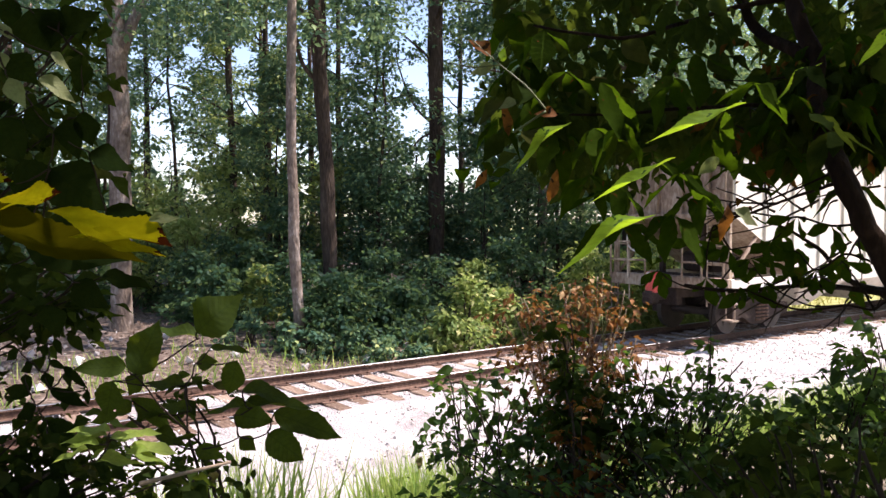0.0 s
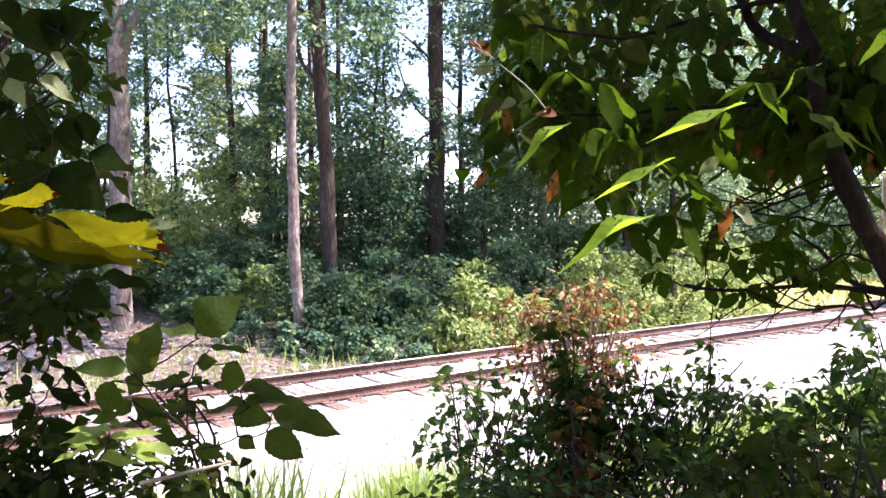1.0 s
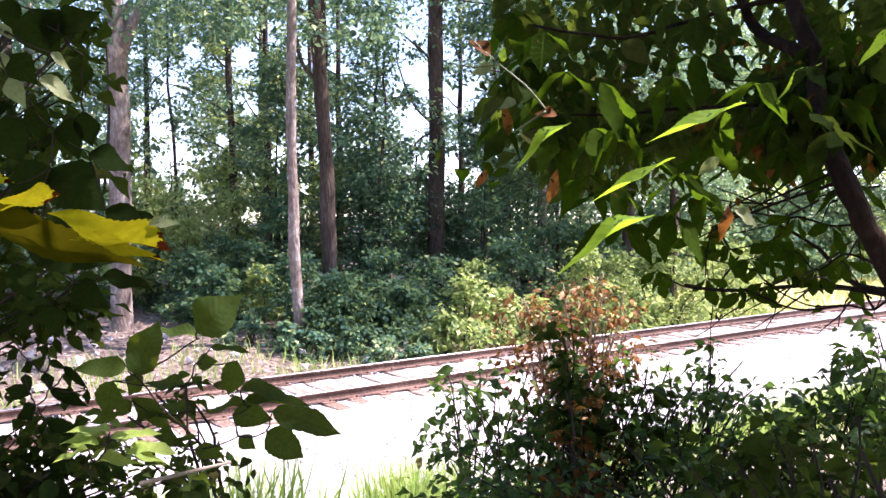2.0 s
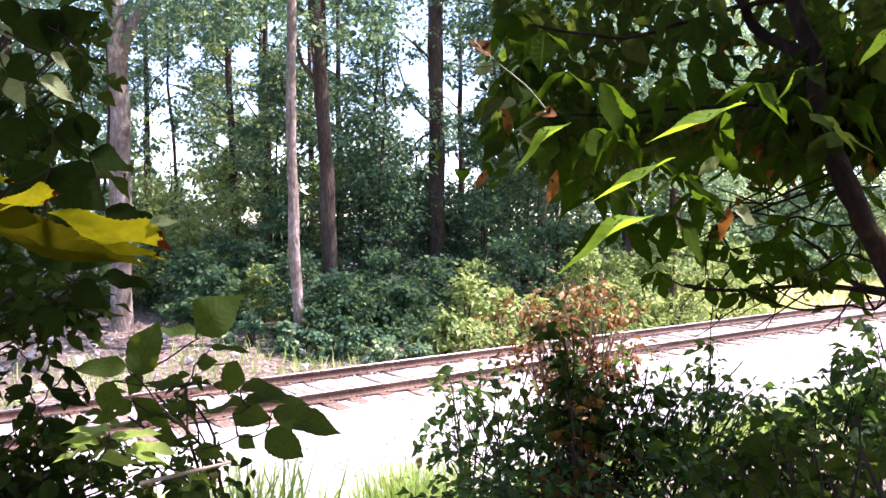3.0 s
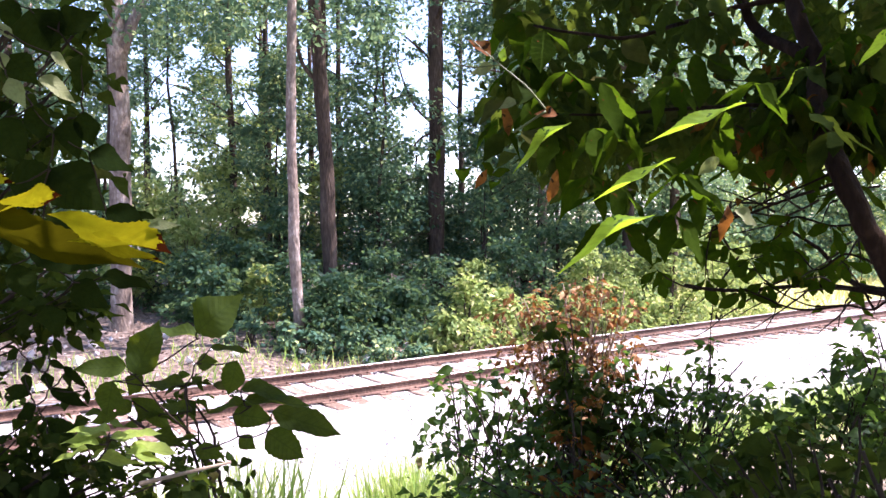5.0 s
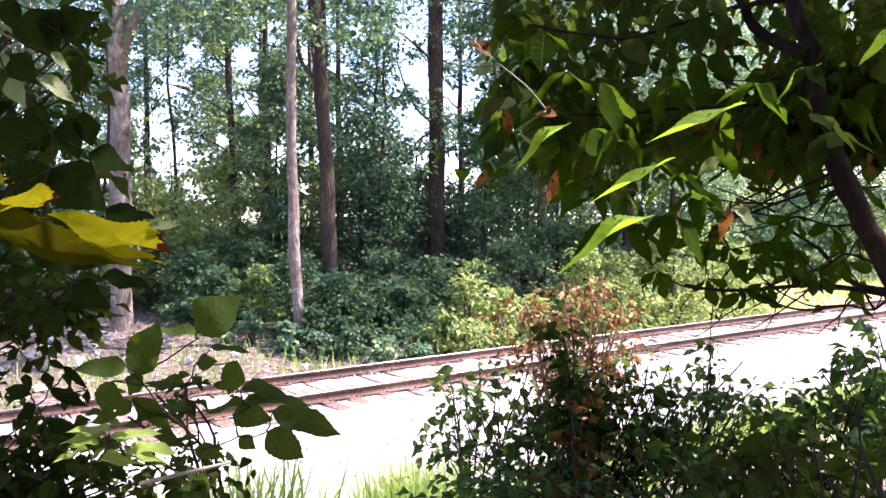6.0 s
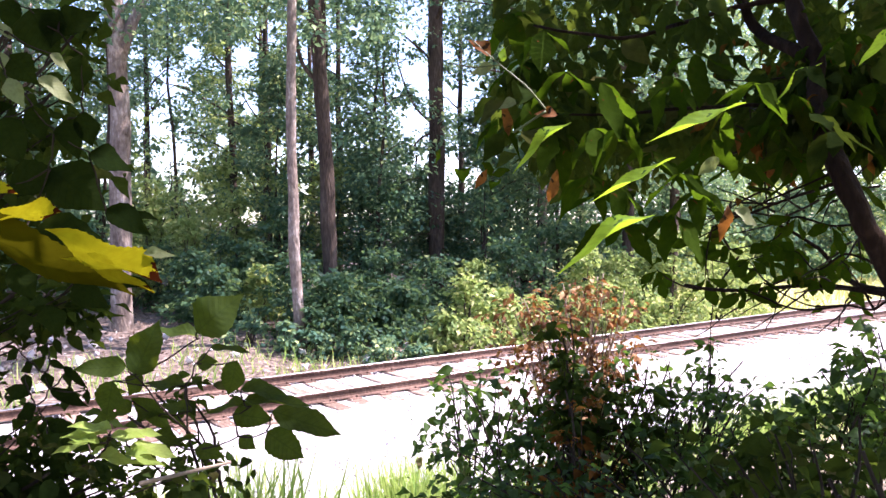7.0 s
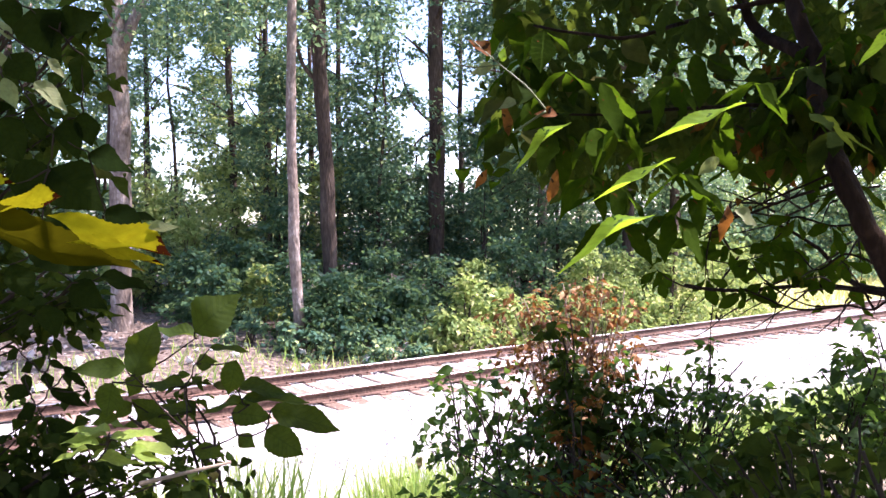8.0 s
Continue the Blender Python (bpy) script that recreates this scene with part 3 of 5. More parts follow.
        bot = [bm.verts.new((x + a, b, 0.42)) for a, b in ((-0.35, -0.6), (0.35, -0.6), (0.35, 0.6), (-0.35, 0.6))]
        bm.faces.new(bot[::-1])
        for j in range(4):
            bm.faces.new((top[j], bot[j], bot[(j + 1) % 4], top[(j + 1) % 4])[::-1])
        part("hopper_chute", bm, PAINT, car, "pale tapered discharge chute")
    wheels = []
    for cx in (2.0, LENGTH - 2.0):
        bm = bmesh.new()
        box(bm, cx - 0.2, cx + 0.2, -1.1, 1.1, 0.5, 0.78, 0.03)
        truck = part("truck", bm, STEEL, car, "grimy cast steel truck")
        for side in (-1, 1):
            bm = bmesh.new()
            y = side * 1.02
            outline = [(-1.12, 0.62), (-0.75, 0.66), (-0.42, 0.80), (0.42, 0.80), (0.75, 0.66), (1.12, 0.62), (1.12, 0.36), (0.72, 0.38), (0.38, 0.20), (-0.38, 0.20), (-0.72, 0.38), (-1.12, 0.36)]
            ring = [[bm.verts.new((cx + a, y + o, z)) for a, z in outline] for o in (-0.07, 0.07)]
            bm.faces.new(ring[0]), bm.faces.new(ring[1][::-1])
            for j in range(len(outline)):
                k = (j + 1) % len(outline)
                bm.faces.new((ring[0][j], ring[1][j], ring[1][k], ring[0][k]))
            bmesh.ops.recalc_face_normals(bm, faces=bm.faces)
            frame_part = part("side_frame", bm, STEEL, truck)
            bm = bmesh.new()
            for dx in (-0.16, 0.0, 0.16):
                for k in range(5):
                    rod(bm, (cx + dx, y + side * 0.09, 0.28 + k * 0.08), (cx + dx, y + side * 0.09, 0.32 + k * 0.08), 0.062, sides=10)
            part("spring_nest", bm, RUST, truck)
        for dx in (-0.88, 0.88):
            bm = bmesh.new()
            for y in (-0.74, 0.74):
                sg = 1 if y > 0 else -1
                rod(bm, (0, y - 0.06, 0), (0, y + 0.06, 0), 0.45, sides=32)
                rod(bm, (0, y - sg * 0.09, 0), (0, y - sg * 0.055, 0), 0.48, sides=32)
                for k in range(6):
                    a = math.pi * k / 3
                    rod(bm, (0.25 * math.cos(a), y + sg * 0.05, 0.25 * math.sin(a)), (0.25 * math.cos(a), y + sg * 0.075, 0.25 * math.sin(a)), 0.05, sides=8)
            rod(bm, (0, -1.06, 0), (0, 1.06, 0), 0.09, sides=12)
            ws = part("wheelset", bm, TREAD, car, "steel wheels on their axle")
            wheels.append((ws, cx + dx))
    return car, wheels


hopper_car, car_wheels = build_car()

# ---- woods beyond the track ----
# gaps cut in the canopy along sight lines from the eye: from, to, half width near and far
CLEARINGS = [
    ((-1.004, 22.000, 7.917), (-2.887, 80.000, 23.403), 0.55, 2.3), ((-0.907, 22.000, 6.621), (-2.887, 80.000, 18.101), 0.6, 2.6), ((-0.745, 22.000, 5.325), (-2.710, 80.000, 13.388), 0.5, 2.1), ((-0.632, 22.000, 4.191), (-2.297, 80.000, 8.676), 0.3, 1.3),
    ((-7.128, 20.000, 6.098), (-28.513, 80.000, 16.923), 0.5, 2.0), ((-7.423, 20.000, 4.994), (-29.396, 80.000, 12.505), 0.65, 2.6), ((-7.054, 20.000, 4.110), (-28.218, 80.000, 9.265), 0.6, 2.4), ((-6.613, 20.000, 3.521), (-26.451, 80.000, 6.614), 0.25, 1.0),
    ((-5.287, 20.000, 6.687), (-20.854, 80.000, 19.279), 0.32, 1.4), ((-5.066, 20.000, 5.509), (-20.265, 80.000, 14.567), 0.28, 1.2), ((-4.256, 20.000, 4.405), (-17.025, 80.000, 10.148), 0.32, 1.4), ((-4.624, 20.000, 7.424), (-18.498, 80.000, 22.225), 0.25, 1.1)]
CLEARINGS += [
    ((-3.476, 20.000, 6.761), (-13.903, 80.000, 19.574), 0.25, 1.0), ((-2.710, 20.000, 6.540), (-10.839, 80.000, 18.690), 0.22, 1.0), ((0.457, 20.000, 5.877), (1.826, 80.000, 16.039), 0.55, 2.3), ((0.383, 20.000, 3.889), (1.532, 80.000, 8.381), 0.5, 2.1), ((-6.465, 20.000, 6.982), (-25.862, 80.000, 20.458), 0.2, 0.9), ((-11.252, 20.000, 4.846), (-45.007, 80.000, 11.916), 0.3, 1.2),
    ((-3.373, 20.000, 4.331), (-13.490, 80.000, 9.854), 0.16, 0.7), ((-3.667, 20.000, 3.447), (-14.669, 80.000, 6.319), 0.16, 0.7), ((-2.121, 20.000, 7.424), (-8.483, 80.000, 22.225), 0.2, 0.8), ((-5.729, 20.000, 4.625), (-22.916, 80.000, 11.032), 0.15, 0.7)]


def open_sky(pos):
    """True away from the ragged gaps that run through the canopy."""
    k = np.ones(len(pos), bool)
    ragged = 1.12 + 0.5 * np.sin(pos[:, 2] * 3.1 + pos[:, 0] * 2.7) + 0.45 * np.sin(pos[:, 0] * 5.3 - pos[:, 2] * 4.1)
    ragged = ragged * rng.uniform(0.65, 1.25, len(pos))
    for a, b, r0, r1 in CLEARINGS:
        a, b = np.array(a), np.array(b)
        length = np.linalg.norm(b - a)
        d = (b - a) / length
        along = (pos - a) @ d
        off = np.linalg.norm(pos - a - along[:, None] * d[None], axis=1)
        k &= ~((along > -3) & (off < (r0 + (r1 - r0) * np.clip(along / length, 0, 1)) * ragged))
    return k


def limb_set(x, y, z0, z1, count, reach, r):
    items = []
    for k in range(count):
        z = z0 + (z1 - z0) * (k + random.random()) / count
        a = random.uniform(0, 2 * math.pi)
        l = reach * random.uniform(0.5, 1.1)
        items.append(([(x, y, z), (x + math.cos(a) * l * 0.5, y + math.sin(a) * l * 0.5, z + l * 0.28), (x + math.cos(a) * l, y + math.sin(a) * l, z + l * 0.35)], r * random.uniform(0.6, 1.0), 0.01, 0.1))
    return items


def woodland_tree(label, line, r0, r1, bark, crown_from, height, reach, count, extra=(), leaf=None, size=0.15, per=70, flat=0.3, group="trees beyond the track"):
    base = line[0]
    tree = tagged(new("tree"), label, "tree", group)
    tree.location = base
    inv = Matrix.Translation(-Vector(base))
    foot = [(base[0], base[1], base[2] - 0.4)] + list(line)
    v, f = limbs([(foot, r0 * 1.12, r1, 0.03)] + list(extra), 14, 0.2)
    put("trunk", mesh_of("trunk", v, f, bark, True), tree, inv)
    top = Vector(line[-1])
    items = limb_set(top.x, top.y, crown_from, height, 12, reach, r1 * 0.5)
    items.append(([tuple(top), (top.x, top.y, height)], r1, 0.03, 0.1))
    for item in items:
        v, f = limbs([item], 6)
        put("limb", mesh_of("limb", v, f, bark, True), tree, inv)
    cs, rs = [], []
    for k in range(count):
        a, q = random.uniform(0, 2 * math.pi), math.sqrt(random.random())
        z = random.uniform(crown_from, height + 1)
        swell = math.sin(math.pi * min(1, max(0.12, (z - crown_from) / (height + 1.5 - crown_from)))) ** 0.6
        cs.append((top.x + math.cos(a) * q * reach * swell, top.y + math.sin(a) * q * reach * swell, z))
        rs.append(random.uniform(0.5, 1.15))
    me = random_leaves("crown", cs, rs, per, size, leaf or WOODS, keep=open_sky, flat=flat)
    put("crown", me, tree, inv)
    return tree


def g(x, y):
    return float(ground_z(x, y))


def build_woods():
    x, y = -7.8, 18.5
    forked = woodland_tree("tall pale-barked forked tree beside the railway", [(x, y, g(x, y)), (-7.75, 18.5, 3.5), (-7.78, 18.5, 6.6), (-7.95, 18.5, 9.5), (-8.1, 18.5, 13)], 0.26, 0.17, PALE_BARK, 6.7, 19, 4.6, 190,
                  extra=[([(-7.78, 18.5, 6.3), (-7.45, 18.5, 7.2), (-7.05, 18.6, 8.4), (-6.6, 18.8, 12)], 0.15, 0.08, 0.02),
                         ])
    v, f = limbs([([(-0.17, 0.1, -0.2), (-0.22, 0.1, 2.5), (-0.24, 0.1, 4.5), (-0.27, 0.1, 7.0), (-0.45, 0.1, 11.0)], 0.05, 0.04, 0.05)], 8)
    put("vine", mesh_of("vine", v, f, DARK_BARK, True), forked, label="dark woody vine climbing the trunk")
    woodland_tree("slender pale tree with flaking bark at the wood's edge", [(-3.223, 17.300, -0.274), (-3.338, 17.300, 1.789), (-3.401, 17.300, 4.592), (-3.376, 17.300, 7.522), (-3.401, 17.300, 8.796)], 0.13, 0.09, PALE_BARK, 6.7, 16, 4.6, 190)
    woodland_tree("dark straight tree with a side limb", [(-3.062, 21.000, -0.062), (-3.124, 21.000, 2.413), (-3.263, 21.000, 5.505), (-3.495, 21.000, 8.598), (-3.619, 21.000, 10.918)], 0.2, 0.17, DARK_BARK, 7.4, 19, 4.8, 200,
                  extra=[([(-3.371, 21.000, 6.279), (-3.851, 21.000, 6.897), (-4.052, 21.000, 7.980)], 0.07, 0.04, 0.02), ([(-3.325, 21.100, 6.141), (-3.325, 21.200, 7.720), (-3.419, 21.300, 10.568)], 0.12, 0.1, 0.02)])
    woodland_tree("thick dark tree with bare thin limbs", [(-0.212, 24.000, -0.426), (-0.194, 24.000, 3.285), (-0.230, 24.000, 7.350), (-0.247, 24.000, 9.824), (-0.283, 24.000, 12.299)], 0.25, 0.2, DARK_BARK, 8.4, 21, 4.8, 170,
                  extra=[([(-0.318, 24.000, 5.583), (-0.866, 24.000, 6.113), (-1.272, 24.000, 6.997), (-1.485, 24.000, 7.880)], 0.05, 0.015, 0.03), ([(-0.318, 24.000, 7.527), (-0.813, 24.000, 7.969), (-1.343, 24.000, 8.410)], 0.06, 0.02, 0.03), ([(-0.318, 24.000, 5.318), (-0.778, 24.000, 5.053), (-1.043, 24.000, 4.611)], 0.04, 0.02, 0.03)])
    woodland_tree("slim dark tree deep in the wood", [(-7.567, 28.000, -0.912), (-7.608, 28.000, 3.830), (-7.753, 28.000, 7.542), (-7.814, 28.000, 10.634)], 0.14, 0.1, DARK_BARK, 3.6, 16, 3.2, 200)
    woodland_tree("slim grey tree deep in the wood", [(3.331, 26.000, 0.097), (3.389, 26.000, 2.394), (3.312, 26.000, 5.266), (3.178, 26.000, 10.053)], 0.15, 0.1, PALE_BARK, 5.0, 17, 3.6, 150)
    woodland_tree("grey tree behind the bank", [(-13.823, 26.000, -0.669), (-13.862, 26.000, 4.309), (-13.938, 26.000, 10.053)], 0.2, 0.15, PALE_BARK, 5.0, 18, 3.8, 150)
    woodland_tree("slim brown tree deep in the wood", [(-12.588, 33.000, -1.034), (-12.661, 33.000, 4.070), (-12.685, 33.000, 10.631)], 0.13, 0.1, DARK_BARK, 6.0, 18, 3.6, 190)
    # one tree has the lime leaf colour in place of sunlit foliage
    for px, py in ((-13.5, 24.0), (-4.5, 33.0), (2.5, 31.0), (8.0, 35.0), (-8.5, 36.0), (0.8, 37.0), (-6.8, 29.5)):
        woodland_tree("mid-green woodland tree with a full crown", [(px, py, g(px, py)), (px + 0.1, py, 4), (px, py, 8)], 0.18, 0.12, DARK_BARK, 3.2, 18, 3.8, 150, leaf=LIME_LEAF if px == -6.8 else WOODS)
    # two trees added behind the overhang, crowns widened to shade the undergrowth
    for px, py in ((5.6, 23.5), (8.2, 27.5)):
        woodland_tree("tall wood-edge tree, wide crown over the track added for shade", [(px, py, g(px, py)), (px + 0.1, py, 4), (px, py, 8)], 0.2, 0.13, DARK_BARK, 3.6, 18, 6.4, 330)
    # the understorey: slender trees in leaf from low down
    for px, py, h, reach, count in ((-4.1, 26.0, 11.0, 1.8, 120), (-1.9, 23.0, 7.6, 1.5, 110), (-2.4, 26.5, 10.0, 1.8, 120), (1.5, 24.8, 9.0, 1.9, 120), (3.6, 24.0, 9.5, 2.1, 130), (-0.9, 28.5, 5.0, 1.5, 70), (-15.5, 27.0, 11.0, 2.6, 120), (-12.4, 24.0, 9.0, 2.0, 100)):
        woodland_tree("slender understorey tree with layered dark green leaves", [(px, py, g(px, py)), (px + random.uniform(-0.1, 0.1), py, h * 0.4), (px + random.uniform(-0.2, 0.2), py, h * 0.7)], 0.07, 0.045, DARK_BARK, 1.2, h, reach, count, size=0.14, per=58, flat=0.32)
    for px, py, leaf in ((-10.6, 30.0, WOODS), (-9.0, 32.5, LIME_LEAF)):
        woodland_tree("thin-stemmed tree with high airy leaves", [(px, py, g(px, py)), (px + 0.2, py, 4), (px - 0.1, py, 8)], 0.08, 0.05, DARK_BARK, 2.6, 17, 3.0, 190, leaf=leaf, size=0.15)
    # sunlit trees beyond the meadow
    for px, py, h, reach in ((10.0, 33.0, 12.0, 3.2), (13.2, 35.5, 13.0, 3.4), (16.5, 37.0, 14.0, 3.6), (20.0, 38.5, 13.0, 3.6), (23.5, 40.0, 14.0, 3.8), (18.0, 44.0, 18.0, 4.2), (26.5, 45.0, 17.0, 4.2), (12.0, 42.0, 17.0, 4.0), (29.5, 42.0, 13.0, 3.8)):
        woodland_tree("broad sunlit tree beyond the meadow", [(px, py, g(px, py)), (px + 0.1, py, 3), (px, py, h * 0.6)], 0.16, 0.09, DARK_BARK, 0.9, h, reach, 120, leaf=LIME_LEAF if px in (13.2, 20.0, 29.5) else WOODS, size=0.22, per=60, flat=0.45, group="trees beyond the meadow")


def sapling(name, label, x, y, height, width, clumps, mat, per=110, size=0.13, group="undergrowth beyond the track", category="shrub", stems=6, low=0.2, bark=None, kind="far", z0=None, flat=0.46, puff=(0.25, 0.55), wild=0.7):
    z = g(x, y) if z0 is None else z0
    bush = tagged(new(name), label, category, group)
    bush.location = (x, y, z)
    items, cs, rs = [], [], []
    for k in range(clumps):
        a, q = random.uniform(0, 2 * math.pi), math.sqrt(random.random())
        h = height * (low + (1.0 - low) * random.random() ** 1.25)
        w = width * (0.12 + 1.1 * (1.0 - h / height) ** 0.7) * random.uniform(0.5, 1.35)
        cs.append((math.cos(a) * q * w, math.sin(a) * q * w, h))
        rs.append(random.uniform(*puff) * min(1.0, width))
        if k < stems:
            items.append(([(math.cos(a) * 0.06, math.sin(a) * 0.06, -0.3), (math.cos(a) * q * w * 0.35, math.sin(a) * q * w * 0.35, h * 0.55), cs[-1]], 0.02 + 0.006 * height, 0.006, 0.06))
    for item in items:
        v, f = limbs([item], 6)
        put("stem", mesh_of("stem", v, f, bark or DARK_BARK, True), bush)
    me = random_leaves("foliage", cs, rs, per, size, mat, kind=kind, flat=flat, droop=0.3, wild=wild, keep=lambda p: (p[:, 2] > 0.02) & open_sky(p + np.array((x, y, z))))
    put("foliage", me, bush)
    return bush


def build_undergrowth():
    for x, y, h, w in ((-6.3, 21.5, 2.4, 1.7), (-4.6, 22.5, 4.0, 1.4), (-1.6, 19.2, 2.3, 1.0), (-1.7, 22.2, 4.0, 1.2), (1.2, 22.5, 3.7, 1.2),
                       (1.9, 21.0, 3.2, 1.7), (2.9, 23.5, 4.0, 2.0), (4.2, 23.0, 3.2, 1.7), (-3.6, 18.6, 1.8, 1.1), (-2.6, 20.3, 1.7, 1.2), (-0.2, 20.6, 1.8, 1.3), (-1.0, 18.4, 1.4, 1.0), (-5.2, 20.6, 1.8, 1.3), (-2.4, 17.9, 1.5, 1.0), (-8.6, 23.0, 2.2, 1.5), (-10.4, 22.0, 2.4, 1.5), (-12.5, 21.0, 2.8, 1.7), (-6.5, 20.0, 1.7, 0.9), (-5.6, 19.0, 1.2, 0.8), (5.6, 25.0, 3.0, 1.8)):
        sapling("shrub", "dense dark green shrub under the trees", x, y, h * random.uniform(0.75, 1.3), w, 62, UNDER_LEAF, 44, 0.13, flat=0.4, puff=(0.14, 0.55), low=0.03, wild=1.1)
    for x, y, h, w in ((-3.5, 16.9, 0.7, 0.4), (-2.7, 16.6, 0.55, 0.4), (-2.0, 16.8, 0.8, 0.4), (-1.2, 16.5, 0.6, 0.45), (-4.4, 17.4, 0.8, 0.5), (-0.5, 16.4, 0.5, 0.4), (-3.0, 17.3, 1.0, 0.45)):
        sapling("weed", "low light green weed at the wood's edge", x, y, h, w, 16, WOODS, 34, 0.12, "weeds at the wood's edge", "weed", stems=5, low=0.05)
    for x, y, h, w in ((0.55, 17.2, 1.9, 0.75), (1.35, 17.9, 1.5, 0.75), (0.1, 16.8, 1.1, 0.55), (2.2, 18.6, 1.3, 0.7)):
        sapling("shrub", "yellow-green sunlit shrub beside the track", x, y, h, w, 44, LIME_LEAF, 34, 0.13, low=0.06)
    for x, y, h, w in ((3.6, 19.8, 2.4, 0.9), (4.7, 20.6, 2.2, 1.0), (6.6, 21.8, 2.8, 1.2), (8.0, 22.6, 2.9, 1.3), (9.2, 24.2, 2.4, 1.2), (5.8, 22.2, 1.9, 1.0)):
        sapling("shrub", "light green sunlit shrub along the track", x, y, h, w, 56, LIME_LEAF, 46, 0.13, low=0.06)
    for x, y, h, w in ((-5.6, 25.5, 8.0, 1.8), (-2.6, 24.5, 6.2, 1.6), (1.2, 26.5, 6.5, 1.8), (3.0, 27.5, 8.5, 2.2), (4.8, 28.5, 8.0, 2.2), (6.6, 29.5, 7.5, 2.2), (-12.0, 27.0, 8.0, 2.2), (-14.5, 25.0, 8.0, 2.2), (-0.4, 25.5, 5.0, 1.3), (-16.0, 22.0, 7.0, 2.0)):
        sapling("sapling", "leafy young tree filling the wood's edge", x, y, h, w, 85, WOODS, 75, 0.15, "saplings beyond the track", "tree", low=0.12, flat=0.25, puff=(0.4, 0.8))
    # pale lime leaves imitate sunlight on shaded saplings
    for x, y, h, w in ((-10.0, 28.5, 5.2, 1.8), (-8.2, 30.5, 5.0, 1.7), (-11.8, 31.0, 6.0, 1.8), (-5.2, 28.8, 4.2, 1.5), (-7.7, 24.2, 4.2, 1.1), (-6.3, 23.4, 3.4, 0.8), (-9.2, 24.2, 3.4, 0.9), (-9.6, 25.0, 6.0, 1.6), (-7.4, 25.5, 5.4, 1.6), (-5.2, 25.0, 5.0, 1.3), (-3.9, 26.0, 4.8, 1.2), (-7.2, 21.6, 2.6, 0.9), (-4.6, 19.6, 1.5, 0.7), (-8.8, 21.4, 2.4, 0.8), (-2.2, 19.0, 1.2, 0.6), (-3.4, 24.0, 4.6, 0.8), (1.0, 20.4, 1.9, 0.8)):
        sapling("sapling", "young tree deep in the wood, sunlight put into its yellow-green leaf colour", x, y, h, w, 40, LIME_LEAF, 40, 0.14, "saplings beyond the track", "tree", low=0.25)
    for x, y in ((11.5, 33.5), (14.0, 35.0), (16.5, 36.0), (19.0, 37.5), (22.0, 39.0), (25.0, 40.5), (9.6, 31.5)):
        sapling("shrub", "sunlit thicket at the far edge of the meadow", x, y, random.uniform(3.4, 5.0), 2.3, 60, WOODS, 46, 0.22, "thickets beyond the meadow", low=0.04, puff=(0.4, 0.8))
    # weeds along the far shoulder
    n = 5200
    s, p = rng.uniform(-14, 26, n), 13.7 + rng.random(n) ** 1.6 * 3.5
    xy = DIR[None] * s[:, None] + NOR[None] * p[:, None]
    pos = np.column_stack((xy, np.array([g(a, b) for a, b in xy]) - 0.03))
    thin = np.array([noise.noise((a * 0.6, b * 0.6, 7)) > -0.12 for a, b in xy])
    pos = pos[thin]
    n = len(pos)
    axis = rng.normal(size=(n, 3)) * 0.35 + np.array((0, 0, 1))
    me = leaves_mesh("weeds", "blade", pos, axis, rng.normal(size=(n, 3)), rng.uniform(0.15, 0.5, n), GRASS)
    tagged(put("weeds", me), "low green weeds and grass along the track shoulder", "weeds", kind="stuff")
    n = 9000
    x, y = rng.uniform(-16, 6, n), rng.uniform(13, 26, n)
    p = NOR[0] * x + NOR[1] * y
    ok = p > 13.6
    x, y = x[ok], y[ok]
    n = len(x)
    pos = np.column_stack((x, y, ground_z(x, y) + 0.05 + rng.random(n) * 0.08))
    me = leaves_mesh("leaf_litter", "far", pos, rng.normal(size=(n, 3)) * np.array((1, 1, 0.3)), rng.normal(size=(n, 3)) * 0.4 + np.array((0, 0, 1)), rng.uniform(0.04, 0.11, n), LITTER)
    tagged(put("leaf_litter", me), "fallen dry brown leaves on the bank", "leaves", kind="stuff")
    n = 380
    x, y = rng.uniform(-15, 1, n), rng.uniform(13, 22, n)
    p = NOR[0] * x + NOR[1] * y
    ok = (p > 13.5) & (p < 19)
    x, y = x[ok], y[ok]
    n = len(x)
    tv = np.array([(1, 0, 0), (-0.9, 0.1, 0), (0.1, 0.9, 0.1), (0, -1, -0.1), (0.1, 0, 0.7), (-0.1, 0.1, -0.7)], float)
    tf = np.array([(0, 2, 4), (2, 1, 4), (1, 3, 4), (3, 0, 4), (2, 0, 5), (1, 2, 5), (3, 1, 5), (0, 3, 5)])
    v = np.einsum("nij,vj->nvi", turns(rng.normal(size=(n, 3)), rng.normal(size=(n, 3))), tv) * (0.03 + 0.14 * rng.random(n) ** 3)[:, None, None] + np.column_stack((x, y, ground_z(x, y) + 0.06))[:, None, :]
    me = bpy.data.meshes.new("rocks")
    me.from_pydata(v.reshape(-1, 3).tolist(), [], (tf[None] + (np.arange(n) * 6)[:, None, None]).reshape(-1, 3).tolist())
    me.materials.append(STONE)
    tagged(put("rocks", me), "scattered pale rocks on the dirt bank", "rocks", kind="stuff")
    # meadow down the line
    n = 26000
    x, y = rng.uniform(4, 42, n), rng.uniform(20, 70, n)
    p = NOR[0] * x + NOR[1] * y
    ok = (p > 13.9) & (x > 0.28 * y)
    x, y = x[ok], y[ok]
    n = len(x)
    pos = np.column_stack((x, y, ground_z(x, y) - 0.05))
    axis = rng.normal(size=(n, 3)) * 0.4 + np.array((0, 0, 1))
